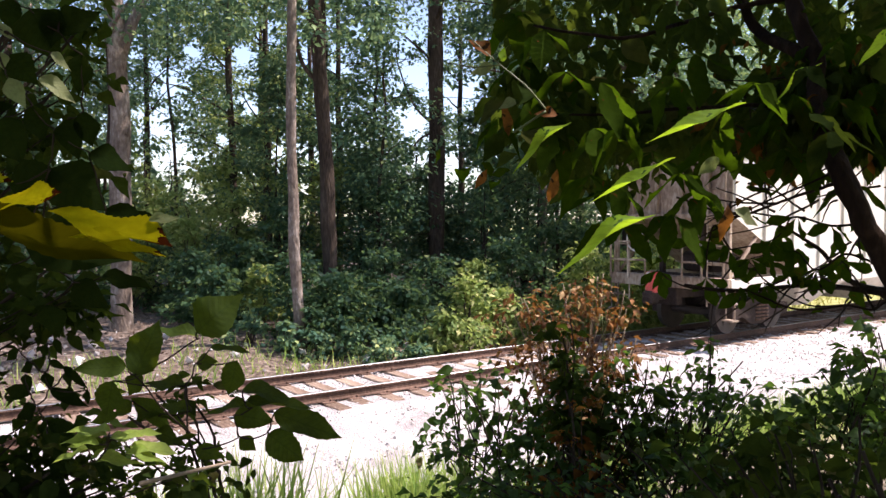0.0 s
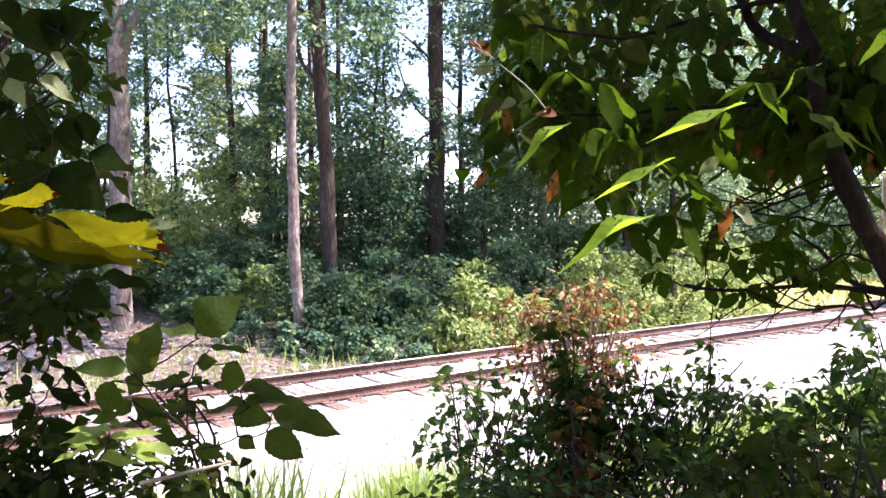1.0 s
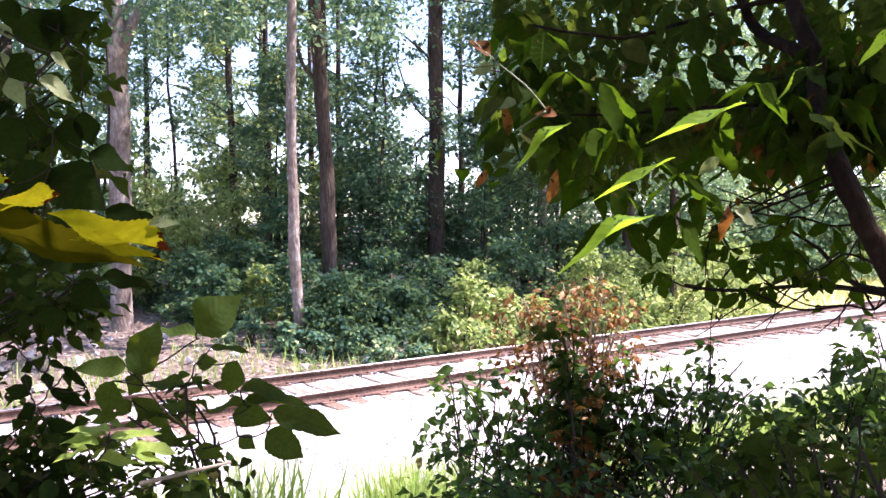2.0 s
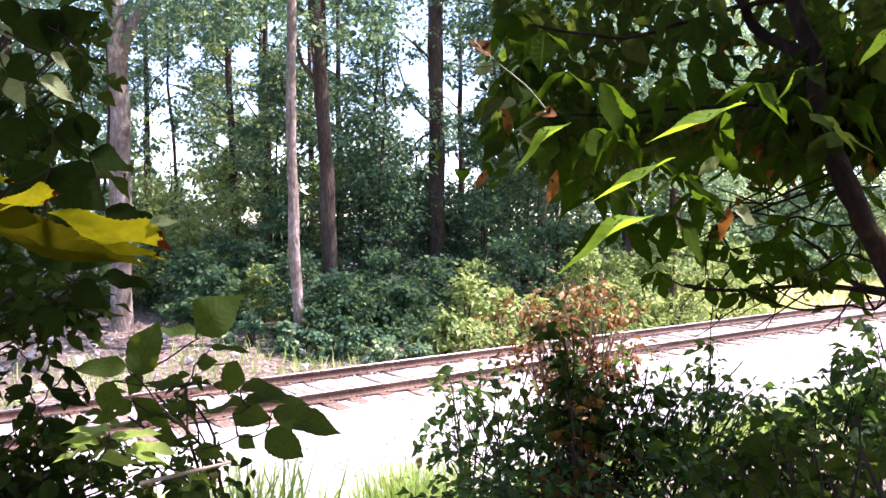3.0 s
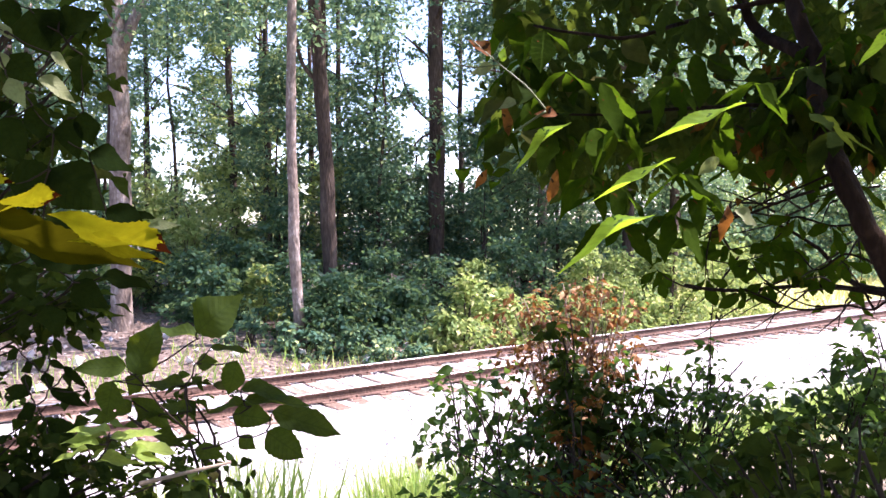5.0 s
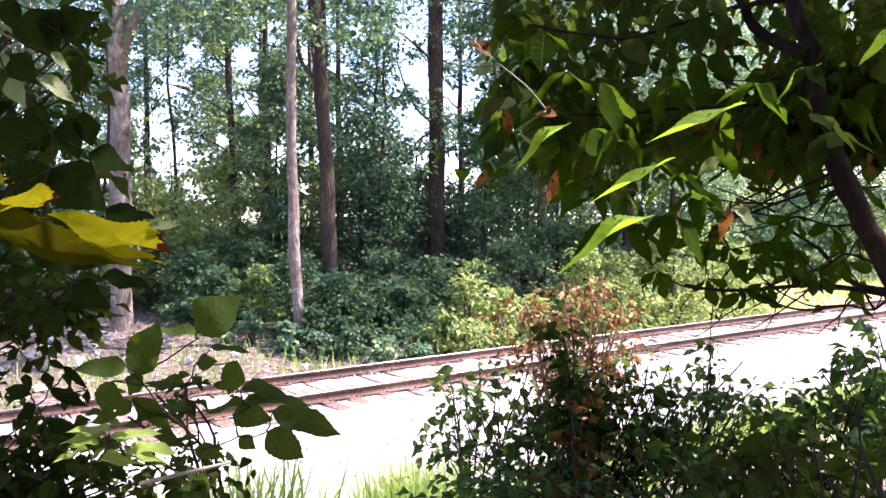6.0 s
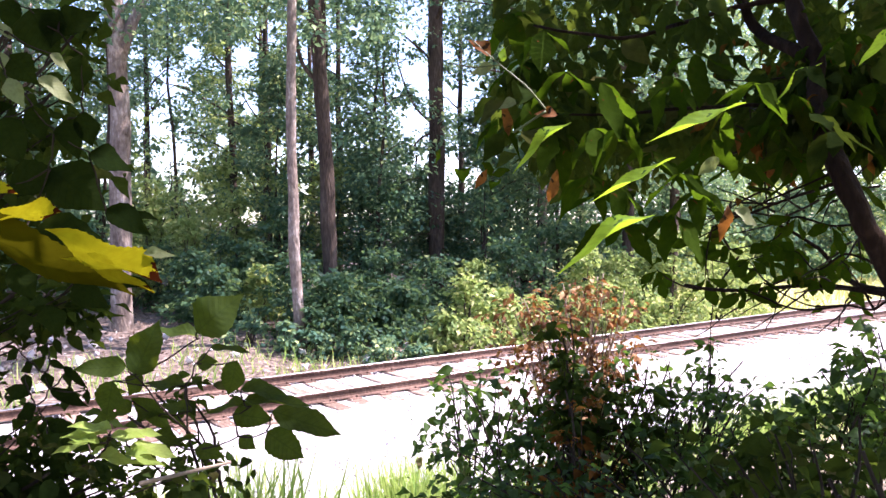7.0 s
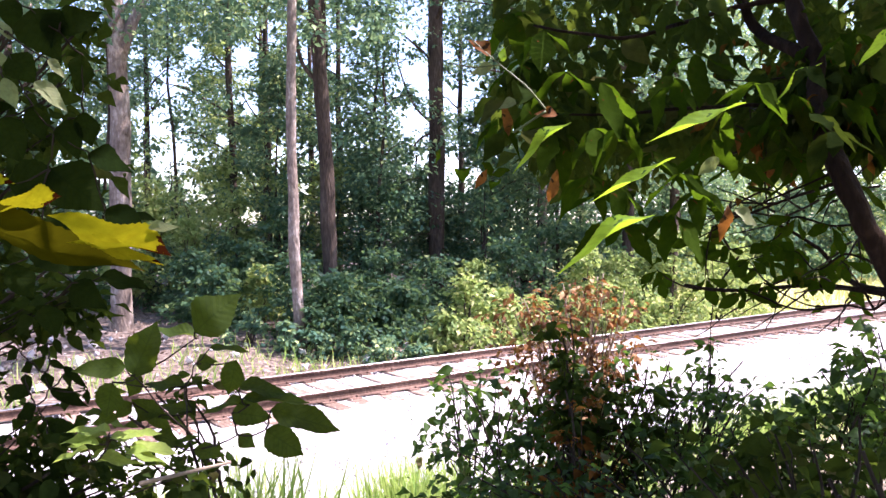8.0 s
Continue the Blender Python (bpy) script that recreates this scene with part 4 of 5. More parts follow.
    me = leaves_mesh("meadow_grass", "blade", pos, axis, rng.normal(size=(n, 3)), rng.uniform(0.3, 0.75, n), DRY_GRASS)
    tagged(put("meadow_grass", me), "dry yellow-green meadow grass in the sun", "grass", kind="stuff")
    # distant woods
    cs, rs = [], []
    for k in range(1100):
        a = random.uniform(-0.95, 0.95)
        d = random.uniform(36, 78)
        if a > 0.34 and d < 58:
            continue
        x, y = a * d, d
        z = random.uniform(0.5, 5 + 17 * random.random())
        cs.append((x, y, z))
        rs.append(random.uniform(0.8, 1.9))
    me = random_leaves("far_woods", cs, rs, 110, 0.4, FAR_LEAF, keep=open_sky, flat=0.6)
    tagged(put("far_woods", me), "distant sunlit green woodland canopy", "woods", kind="stuff")
    items = []
    for k in range(9):
        a, d = random.choice((random.uniform(-0.8, -0.45), random.uniform(-0.25, 0.6))), random.uniform(36, 60)
        items.append(([(a * d, d, -0.5), (a * d + random.uniform(-0.3, 0.3), d, 8), (a * d + random.uniform(-0.6, 0.6), d, 18)], random.uniform(0.12, 0.25), 0.06, 0.1))
    v, f = limbs(items, 7)
    tagged(put("far_trunks", mesh_of("far_trunks", v, f, DARK_BARK, True)), "thin dark trunks of the distant wood", "woods", kind="stuff")


build_woods()
build_undergrowth()

# ---- near side: tree overhanging from the bank ----
random.seed(21)
rng = np.random.default_rng(21)
SHAPES = {}


def single_leaf(kind, mat):
    """One leaf mesh of each shape and material, shared by all leaves alike."""
    key = (kind, mat.name, random.randrange(5))
    if key not in SHAPES:
        v, f = leaf_shape(kind, key[2])
        SHAPES[key] = mesh_of("leaf", v.tolist(), f, mat, True)
    return SHAPES[key]


def set_leaf(parent, kind, mat, base, axis, up, size, label="", width=1.0):
    r = turns(np.array([axis], float), np.array([up], float))[0]
    m = Matrix.Translation(base) @ Matrix(r.tolist()).to_4x4() @ Matrix.Diagonal((size, size * width, size, 1))
    return put("leaf", single_leaf(kind, mat), parent, m, label)


def blade(parent, kind, mat, foot, tip, up, label="", width=1.0):
    """A leaf from its foot to its tip."""
    d = Vector(tip) - Vector(foot)
    return set_leaf(parent, kind, mat, foot, tuple(d), up, d.length, label, width)


def sprig(parent, at, size, count, mat, kind="drop", hang=0.8, spread=1.0):
    """Leaflets that fan out from one stalk end and hang."""
    turn = random.uniform(0, 6.28)
    for k in range(count):
        a = turn + 2 * math.pi * k / count + random.uniform(-0.35, 0.35)
        axis = (math.cos(a) * spread, math.sin(a) * spread, -hang * random.uniform(0.3, 1.5))
        mid = np.array(at) + np.array(axis) / np.linalg.norm(axis) * size * 0.5
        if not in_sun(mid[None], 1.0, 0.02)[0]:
            continue
        up = (math.cos(a) * 0.6 + random.uniform(-0.4, 0.4), math.sin(a) * 0.6 + random.uniform(-0.4, 0.4), 1.0)
        set_leaf(parent, kind, mat, at, axis, up, size * random.uniform(0.7, 1.2), width=random.uniform(0.6, 1.15))


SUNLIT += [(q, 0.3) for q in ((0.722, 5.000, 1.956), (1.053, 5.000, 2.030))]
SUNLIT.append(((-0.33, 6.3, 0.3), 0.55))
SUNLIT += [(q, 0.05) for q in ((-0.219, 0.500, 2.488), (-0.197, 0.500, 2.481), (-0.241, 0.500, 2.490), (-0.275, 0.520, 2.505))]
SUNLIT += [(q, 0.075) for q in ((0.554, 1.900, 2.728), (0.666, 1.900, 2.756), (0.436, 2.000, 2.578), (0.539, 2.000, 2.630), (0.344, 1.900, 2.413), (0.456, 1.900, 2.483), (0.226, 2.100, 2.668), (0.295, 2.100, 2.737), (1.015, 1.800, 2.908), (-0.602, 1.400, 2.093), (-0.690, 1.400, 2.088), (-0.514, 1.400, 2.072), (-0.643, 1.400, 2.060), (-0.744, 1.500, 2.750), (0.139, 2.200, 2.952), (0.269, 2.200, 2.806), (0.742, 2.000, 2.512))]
HIGH = [(0.232, 2.600, 3.189), (0.311, 2.400, 3.082), (0.447, 2.200, 3.017), (0.779, 2.400, 3.011), (0.269, 2.500, 3.015), (0.366, 2.300, 2.939),
        (0.427, 2.100, 2.869), (0.658, 2.200, 2.903), (0.686, 2.000, 2.851), (0.177, 2.500, 2.831), (0.276, 2.400, 2.870), (0.340, 2.300, 2.753), (0.431, 2.200, 2.757), (0.489, 2.100, 2.761)]
MID = [(0.944, 2.0, 2.829), (0.804, 2.0, 2.851), (0.749, 2.05, 2.784), (0.415, 2.200, 2.628), (0.481, 2.100, 2.591), (0.593, 2.200, 2.693), (0.613, 2.000, 2.615), (0.736, 2.100, 2.714), (0.852, 2.200, 2.660), (0.628, 2.100, 2.513), (0.512, 2.200, 2.482), (0.705, 2.100, 2.575), (0.959, 2.300, 2.786), (1.142, 2.400, 2.658), (1.337, 2.500, 2.610), (1.018, 2.300, 2.710),
       (0.998, 2.200, 2.855), (1.159, 2.400, 2.994), (1.213, 2.300, 3.057), (1.128, 2.200, 2.838), (1.280, 2.300, 2.905), (1.336, 2.400, 2.746), (0.844, 2.100, 2.869)]
LOW = [(0.645, 2.300, 2.363), (0.932, 2.500, 2.481), (0.983, 2.400, 2.446), (1.116, 2.500, 2.481), (1.256, 2.600, 2.442), (1.042, 2.500, 2.315), (0.930, 2.400, 2.296), (1.160, 2.600, 2.289), (1.275, 2.600, 2.289), (1.424, 2.700, 2.401),
       (1.392, 2.500, 2.481), (0.126, 2.600, 2.729), (0.165, 2.600, 2.672), (1.124, 2.400, 3.082), (1.249, 2.200, 3.081), (0.987, 2.500, 2.389), (1.027, 2.400, 2.384), (1.152, 2.500, 2.370), (1.313, 2.600, 2.346), (0.895, 2.500, 2.407), (1.409, 2.600, 2.251)]


def build_overhang():
    tree = tagged(new("overhanging_tree"), "leafy tree overhanging from the bank with drooping compound leaves", "tree")
    v, f = limbs([([(1.482, 2.15, 2.086), (1.262, 2.1, 2.297), (1.161, 2.1, 2.475), (1.107, 2.15, 2.64), (1.095, 2.25, 2.788), (1.135, 2.35, 2.966), (1.115, 2.45, 3.167), (1.129, 2.55, 3.344), (1.295, 3.0, 4.025)], 0.033, 0.022, 0.012)], 12, 0.3)
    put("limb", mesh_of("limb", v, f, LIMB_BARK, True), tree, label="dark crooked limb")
    v, f = limbs([([(1.097, 2.230, 2.758), (1.042, 2.500, 2.867), (0.705, 2.300, 2.829), (0.467, 2.300, 2.812), (0.311, 2.400, 2.835)], 0.008, 0.003, 0.03),
                  ([(1.132, 2.365, 2.996), (1.065, 2.600, 3.131), (0.969, 2.600, 3.285)], 0.022, 0.015, 0.015),
                  ([(1.119, 2.475, 3.211), (0.892, 2.600, 3.189), (0.576, 2.400, 3.064), (0.287, 2.500, 3.125)], 0.010, 0.004, 0.03),
                  ([(1.118, 2.140, 2.607), (1.134, 2.500, 2.573), (0.912, 2.400, 2.508), (0.674, 2.200, 2.563)], 0.006, 0.003, 0.03),
                  ([(1.273, 2.103, 2.286), (1.275, 2.600, 2.279), (0.912, 2.400, 2.278), (0.722, 2.300, 2.304)], 0.010, 0.004, 0.01),
                  ([(1.262, 2.100, 2.297), (1.390, 2.600, 2.289), (1.275, 2.600, 2.404), (1.097, 2.500, 2.481)], 0.012, 0.004, 0.01),
                  ([(1.153, 2.107, 2.500), (1.409, 2.600, 2.614), (1.281, 2.500, 2.757), (1.265, 2.400, 3.047)], 0.010, 0.006, 0.02)], 8)
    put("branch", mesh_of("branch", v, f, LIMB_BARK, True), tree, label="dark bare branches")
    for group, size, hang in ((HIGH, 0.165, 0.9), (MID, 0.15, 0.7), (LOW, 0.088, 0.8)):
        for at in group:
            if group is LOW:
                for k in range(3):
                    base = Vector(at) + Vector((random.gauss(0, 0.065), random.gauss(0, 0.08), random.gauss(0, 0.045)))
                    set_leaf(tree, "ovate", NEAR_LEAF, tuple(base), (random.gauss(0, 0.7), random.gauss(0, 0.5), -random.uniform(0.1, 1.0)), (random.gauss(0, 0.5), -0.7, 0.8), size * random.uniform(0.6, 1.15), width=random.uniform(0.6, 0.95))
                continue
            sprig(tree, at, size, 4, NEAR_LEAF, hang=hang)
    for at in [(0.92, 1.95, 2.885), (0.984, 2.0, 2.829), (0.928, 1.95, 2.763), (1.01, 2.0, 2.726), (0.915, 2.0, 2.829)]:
        sprig(tree, at, 0.13, 4, SHADED_SPRIG_LEAF, hang=0.6)
    # bare arching twigs that end in whorls of broad leaves
    v, f = limbs([([(1.292, 2.15, 2.3), (1.269, 2.25, 2.237), (1.213, 2.3, 2.243), (1.118, 2.35, 2.239), (1.004, 2.4, 2.304)], 0.0042, 0.002, 0.008),
                  ([(1.213, 2.3, 2.243), (1.097, 2.38, 2.222), (0.944, 2.4, 2.278), (0.795, 2.42, 2.282), (0.709, 2.4, 2.313), (0.673, 2.4, 2.343)], 0.0042, 0.002, 0.008),
                  ([(1.272, 2.25, 2.237), (1.257, 2.32, 2.311), (1.277, 2.45, 2.369)], 0.0042, 0.002, 0.008),
                  ([(1.181, 2.15, 2.49), (1.162, 2.3, 2.482), (1.097, 2.4, 2.508), (1.054, 2.45, 2.436), (0.913, 2.45, 2.405)], 0.0042, 0.002, 0.008),
                  ([(1.241, 2.15, 2.363), (1.239, 2.35, 2.395), (1.17, 2.4, 2.343), (1.143, 2.5, 2.398), (0.985, 2.45, 2.376)], 0.0042, 0.002, 0.008),
                  ([(0.913, 2.45, 2.405), (0.862, 2.45, 2.481), (0.841, 2.45, 2.315)], 0.0042, 0.002, 0.008),
                  ([(1.136, 2.2, 2.644), (1.101, 2.35, 2.602), (1.0, 2.4, 2.552), (0.805, 2.45, 2.436)], 0.0042, 0.002, 0.008)], 6)
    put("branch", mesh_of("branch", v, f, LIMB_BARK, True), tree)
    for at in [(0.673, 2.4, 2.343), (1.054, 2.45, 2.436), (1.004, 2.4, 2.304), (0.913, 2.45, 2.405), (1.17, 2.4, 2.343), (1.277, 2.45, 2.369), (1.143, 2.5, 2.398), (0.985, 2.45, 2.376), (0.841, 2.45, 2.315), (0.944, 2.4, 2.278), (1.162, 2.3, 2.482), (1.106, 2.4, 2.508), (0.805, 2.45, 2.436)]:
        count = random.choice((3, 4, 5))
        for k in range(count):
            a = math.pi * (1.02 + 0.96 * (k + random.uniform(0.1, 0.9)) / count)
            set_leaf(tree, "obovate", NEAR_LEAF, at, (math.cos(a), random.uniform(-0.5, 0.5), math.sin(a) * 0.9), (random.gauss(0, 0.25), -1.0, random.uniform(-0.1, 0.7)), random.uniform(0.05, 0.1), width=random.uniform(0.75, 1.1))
    # deeper foliage between the branches, its shade put into the leaf colour
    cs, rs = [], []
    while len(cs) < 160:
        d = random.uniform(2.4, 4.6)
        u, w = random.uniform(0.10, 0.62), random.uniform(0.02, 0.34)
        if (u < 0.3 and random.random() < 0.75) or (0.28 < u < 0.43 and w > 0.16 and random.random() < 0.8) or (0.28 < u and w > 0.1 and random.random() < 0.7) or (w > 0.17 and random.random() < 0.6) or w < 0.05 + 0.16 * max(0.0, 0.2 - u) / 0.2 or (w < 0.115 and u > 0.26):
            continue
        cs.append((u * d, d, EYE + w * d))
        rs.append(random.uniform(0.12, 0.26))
    me = random_leaves("foliage", cs, rs, 22, 0.1, SHADED_SHRUB_LEAF, kind="mid", keep=lambda p: in_sun(p, 1.1, 0.03), droop=0.8)
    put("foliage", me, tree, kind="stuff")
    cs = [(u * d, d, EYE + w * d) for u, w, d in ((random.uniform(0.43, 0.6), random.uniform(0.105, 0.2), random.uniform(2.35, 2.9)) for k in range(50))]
    put("foliage", random_leaves("foliage", cs, [0.12] * len(cs), 22, 0.085, SHADED_SHRUB_LEAF, kind="drop", keep=lambda p: in_sun(p, 1.1, 0.03), droop=0.8), tree, kind="stuff")
    cs = [(u * d, d, EYE + w * d) for u, w, d in ((random.uniform(0.36, 0.6), random.uniform(0.03, 0.24), random.uniform(2.3, 2.7)) for k in range(26))]
    put("withered_foliage", random_leaves("withered_foliage", cs, [0.12] * len(cs), 3, 0.055, WITHER, kind="drop", droop=0.8), tree, kind="stuff", label="withered brown leaves among the green")
    twigs = []
    for k in range(60):
        d = random.uniform(2.4, 2.75)
        u, w = random.uniform(0.36, 0.6), random.uniform(-0.1, 0.2)
        a = Vector((u * d, d, EYE + w * d))
        b = a + Vector((random.uniform(-0.3, 0.1), random.uniform(-0.12, 0.12), random.uniform(-0.2, 0.12)))
        twigs.append(([tuple(a), tuple((a + b) / 2 + Vector((0, 0, random.uniform(-0.03, 0.03)))), tuple(b)], 0.0045, 0.0015, 0.01))
    v, f = limbs(twigs, 5)
    put("twig_tangle", mesh_of("twig_tangle", v, f, TWIG, True), tree, kind="stuff", label="tangle of thin dark twigs")
    # leaves that catch the sun, its brightness put into their colour
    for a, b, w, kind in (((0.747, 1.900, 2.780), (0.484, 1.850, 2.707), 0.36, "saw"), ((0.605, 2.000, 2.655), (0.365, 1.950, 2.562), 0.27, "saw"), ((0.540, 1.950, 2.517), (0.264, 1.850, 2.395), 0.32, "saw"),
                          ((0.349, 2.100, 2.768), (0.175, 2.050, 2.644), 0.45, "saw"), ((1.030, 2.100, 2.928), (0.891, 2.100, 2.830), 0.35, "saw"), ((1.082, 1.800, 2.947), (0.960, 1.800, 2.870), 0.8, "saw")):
        blade(tree, kind, SUN_COLOURED_LEAF, a, b, (0.25, -0.28, 1.0), "bright green leaf with sunlight in its colour", w)
    for a, b in (((0.742, 2.000, 2.539), (0.736, 2.000, 2.438)), ((0.144, 2.500, 2.665), (0.107, 2.500, 2.600)), ((0.326, 2.200, 2.644), (0.309, 2.200, 2.547)), ((0.187, 2.400, 2.861), (0.214, 2.400, 2.764)), ((0.992, 2.300, 2.651), (0.925, 2.300, 2.600))):
        blade(tree, "drop", RUST_LEAF, a, b, (0.3, -1.0, 0.2), "withered orange-brown leaf", 0.9)
    v, f = limbs([([(0.084, 2.200, 3.008), (0.164, 2.200, 2.939), (0.237, 2.200, 2.879), (0.293, 2.200, 2.814)], 0.0018, 0.003, 0.0), ([(0.083, 2.200, 2.932), (0.164, 2.200, 2.939)], 0.002, 0.003, 0.0), ([(0.201, 2.200, 2.748), (0.293, 2.200, 2.809)], 0.003, 0.004, 0)], 6)
    for a, b, m in (((0.136, 2.200, 2.965), (0.075, 2.200, 3.017), RUST_LEAF), ((0.143, 2.200, 2.936), (0.075, 2.200, 2.916), PALE_LEAF), ((0.168, 2.200, 2.948), (0.175, 2.200, 2.992), SUN_COLOURED_LEAF), ((0.222, 2.300, 2.854), (0.166, 2.300, 2.834), PALE_LEAF), ((0.326, 2.200, 2.798), (0.261, 2.200, 2.806), RUST_LEAF), ((0.716, 2.000, 2.659), (0.664, 2.000, 2.615), PALE_LEAF),
                    ((0.798, 2.100, 2.526), (0.868, 2.100, 2.485), PALE_LEAF)):
        blade(tree, "ovate", m, a, b, (0.2, -1.0, 0.5), "small faded leaf", 0.9)
    put("leaf_stalk", mesh_of("leaf_stalk", v, f, STEM, True), tree, label="pale green leaf stalks")
    # the upper crown above the bank, out of view, added for its shade
    cs, rs = [], []
    for k in range(250):
        cs.append((random.uniform(0.2, 7.5), random.uniform(-2.5, 5.5), random.uniform(5.2, 9.0)))
        rs.append(random.uniform(0.4, 0.8))
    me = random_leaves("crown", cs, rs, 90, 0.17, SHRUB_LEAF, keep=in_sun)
    put("crown", me, tree)
    v, f = limbs([([(4.2, 1.2, 0.2), (4.0, 1.3, 3.0), (3.6, 1.4, 6.0), (3.4, 1.4, 8.5)], 0.14, 0.05, 0.05), ([(3.9, 1.3, 4.0), (2.2, 1.9, 5.6), (0.9, 2.2, 6.4)], 0.06, 0.02, 0.05), ([(3.8, 1.3, 4.4), (5.4, 2.2, 5.8), (6.6, 3.0, 6.8)], 0.06, 0.02, 0.05),
                  ([(4.1, 1.25, 1.6), (2.6, 1.9, 1.7), (1.482, 2.15, 2.086)], 0.07, 0.055, 0.02)], 10)
    put("trunk", mesh_of("trunk", v, f, DARK_BARK, True), tree)


build_overhang()


def build_near_woods():
    """The wood that the camera stands in: unseen trunks and a closed canopy above and behind, added to shade the bank.
    """
    for x, y, r in ((-4.5, -2.5, 0.22), (2.5, -4.5, 0.28), (-1.0, -8.0, 0.3), (7.5, -2.0, 0.25), (-9.0, -5.0, 0.25), (7.0, 3.0, 0.2), (-7.0, 1.0, 0.18), (12.0, 1.0, 0.25)):
        tree = tagged(new("tree"), "unseen woodland tree shading the near bank", "tree", "trees on the near bank")
        z = g(x, y)
        tree.location = (x, y, z)
        v, f = limbs([([(0, 0, -0.4), (0.1, 0, 4), (0, 0.1, 9), (0.1, 0, 14)], r, r * 0.4, 0.06)] + limb_set(0, 0, 4, 12, 9, 3.2, r * 0.3), 9)
        put("trunk", mesh_of("trunk", v, f, DARK_BARK, True), tree)
        cs = [(random.gauss(0, 2.3), random.gauss(0, 2.0), random.uniform(2.6, 12)) for k in range(110)]
        cs = [c for c in cs if c[1] + y < 4.2 - 0.25 * abs(c[0] + x) and not (c[1] + y > -0.5 and abs(c[0] + x) < 0.8 * (c[1] + y) + 2.2 and c[2] + z < 2.8 + 0.45 * (c[1] + y + 1))]
        off = np.array((x, y, z))
        put("crown", random_leaves("crown", cs, [0.9] * len(cs), 60, 0.26, SHRUB_LEAF, keep=lambda p: in_sun(p + off, margin=0.14)), tree)


random.seed(33)
rng = np.random.default_rng(33)
build_near_woods()

# ---- near side: shrubs on the bank ----


def near_shrub(label, foot, tips, spread, per, size, mat, kind="mid", bark=None, name="shrub", r=0.35, stalk=0.011, lowest=0.45):
    bush = tagged(new(name), label, "shrub", "shrubs on the near bank")
    bush.location = foot
    f0 = Vector(foot)
    cs, rs = [], []
    for t in tips:
        q = Vector(t) - f0
        bend = q * 0.5 + Vector((0, 0, 0.12 * q.length))
        items = [([(0, 0, -0.25), tuple(bend), tuple(q)], stalk, stalk * 0.35, 0.03)]
        for k in range(4):
            c = q * random.uniform(lowest, 1.0) + Vector((random.gauss(0, spread), random.gauss(0, spread), random.gauss(0, spread * 0.6)))
            cs.append(tuple(c))
            rs.append(r * random.uniform(0.6, 1.2))
            items.append(([tuple(bend), tuple(bend * 0.5 + c * 0.5 + Vector((0, 0, 0.03))), tuple(c)], 0.005, 0.002, 0.02))
        v, f = limbs(items, 6)
        put("stem", mesh_of("stem", v, f, bark or TWIG, True), bush)
    put("foliage", random_leaves("foliage", cs, rs, per, size, mat, kind=kind), bush)
    return bush


def build_bank():
    near_shrub("dark-leaved shrub silhouetted before the ballast", (0.55, 4.6, 0.1), [(0.122, 4.600, 1.525), (0.252, 4.500, 1.347), (0.495, 4.600, 1.457), (0.716, 4.500, 1.678), (0.732, 4.400, 1.372), (0.367, 4.300, 1.144)], 0.14, 34, 0.068, SHRUB_LEAF, r=0.2)
    near_shrub("dark-leaved shrub silhouetted before the ballast", (1.25, 4.4, 0.2), [(0.959, 4.400, 1.534), (1.096, 4.300, 1.334), (1.345, 4.500, 1.612), (1.445, 4.400, 1.437), (1.672, 4.400, 1.567), (0.915, 4.200, 1.237)], 0.14, 34, 0.068, SHRUB_LEAF, r=0.2)
    near_shrub("low leafy shrub on the bank", (1.9, 4.0, 0.3), [(1.373, 4.000, 1.327), (1.608, 4.000, 1.385), (1.814, 4.000, 1.356), (2.011, 4.100, 1.448), (2.222, 4.100, 1.569), (2.286, 4.000, 1.739), (1.584, 3.800, 1.217), (1.948, 3.800, 1.245)], 0.16, 30, 0.085, SHRUB_LEAF, r=0.24)
    near_shrub("low leafy shrub on the bank", (1.0, 3.6, 0.3), [(0.190, 3.900, 1.183), (0.465, 3.800, 1.273), (0.670, 3.700, 1.223), (0.943, 3.700, 1.278), (1.156, 3.600, 1.257), (1.421, 3.600, 1.204)], 0.14, 30, 0.075, SHRUB_LEAF, r=0.22)
    near_shrub("shrub with withered red-brown leaves", (0.85, 5.0, 0.1), [(0.795, 5.0, 2.085), (0.987, 5.0, 1.975), (0.876, 5.0, 1.809), (1.108, 5.0, 1.735), (0.655, 5.0, 1.882), (1.193, 5.0, 2.048), (1.053, 5.0, 2.159), (0.556, 5.0, 1.956), (0.538, 5.000, 1.993), (0.703, 5.000, 1.938), (0.869, 5.000, 1.882), (1.016, 5.000, 2.140), (1.145, 5.000, 1.993), (1.200, 5.000, 1.809), (0.648, 5.000, 1.772), (1.274, 5.000, 1.735), (0.943, 5.000, 1.698), (0.482, 5.000, 1.882)], 0.09, 40, 0.056, DRY_LEAF, kind="drop", r=0.18, bark=STRAW)
    near_shrub("slim green weed standing before the track", (1.6, 4.6, 0.2), [(1.619, 4.600, 2.338), (1.606, 4.600, 1.796)], 0.03, 9, 0.06, SHRUB_LEAF, r=0.09, stalk=0.005)
    near_shrub("yellow-flowered dry weed stalk", (1.0, 4.9, 0.2), [(1.039, 4.900, 2.039), (1.054, 4.900, 1.714)], 0.02, 3, 0.05, LIME_LEAF, r=0.06, bark=STEM, stalk=0.005)
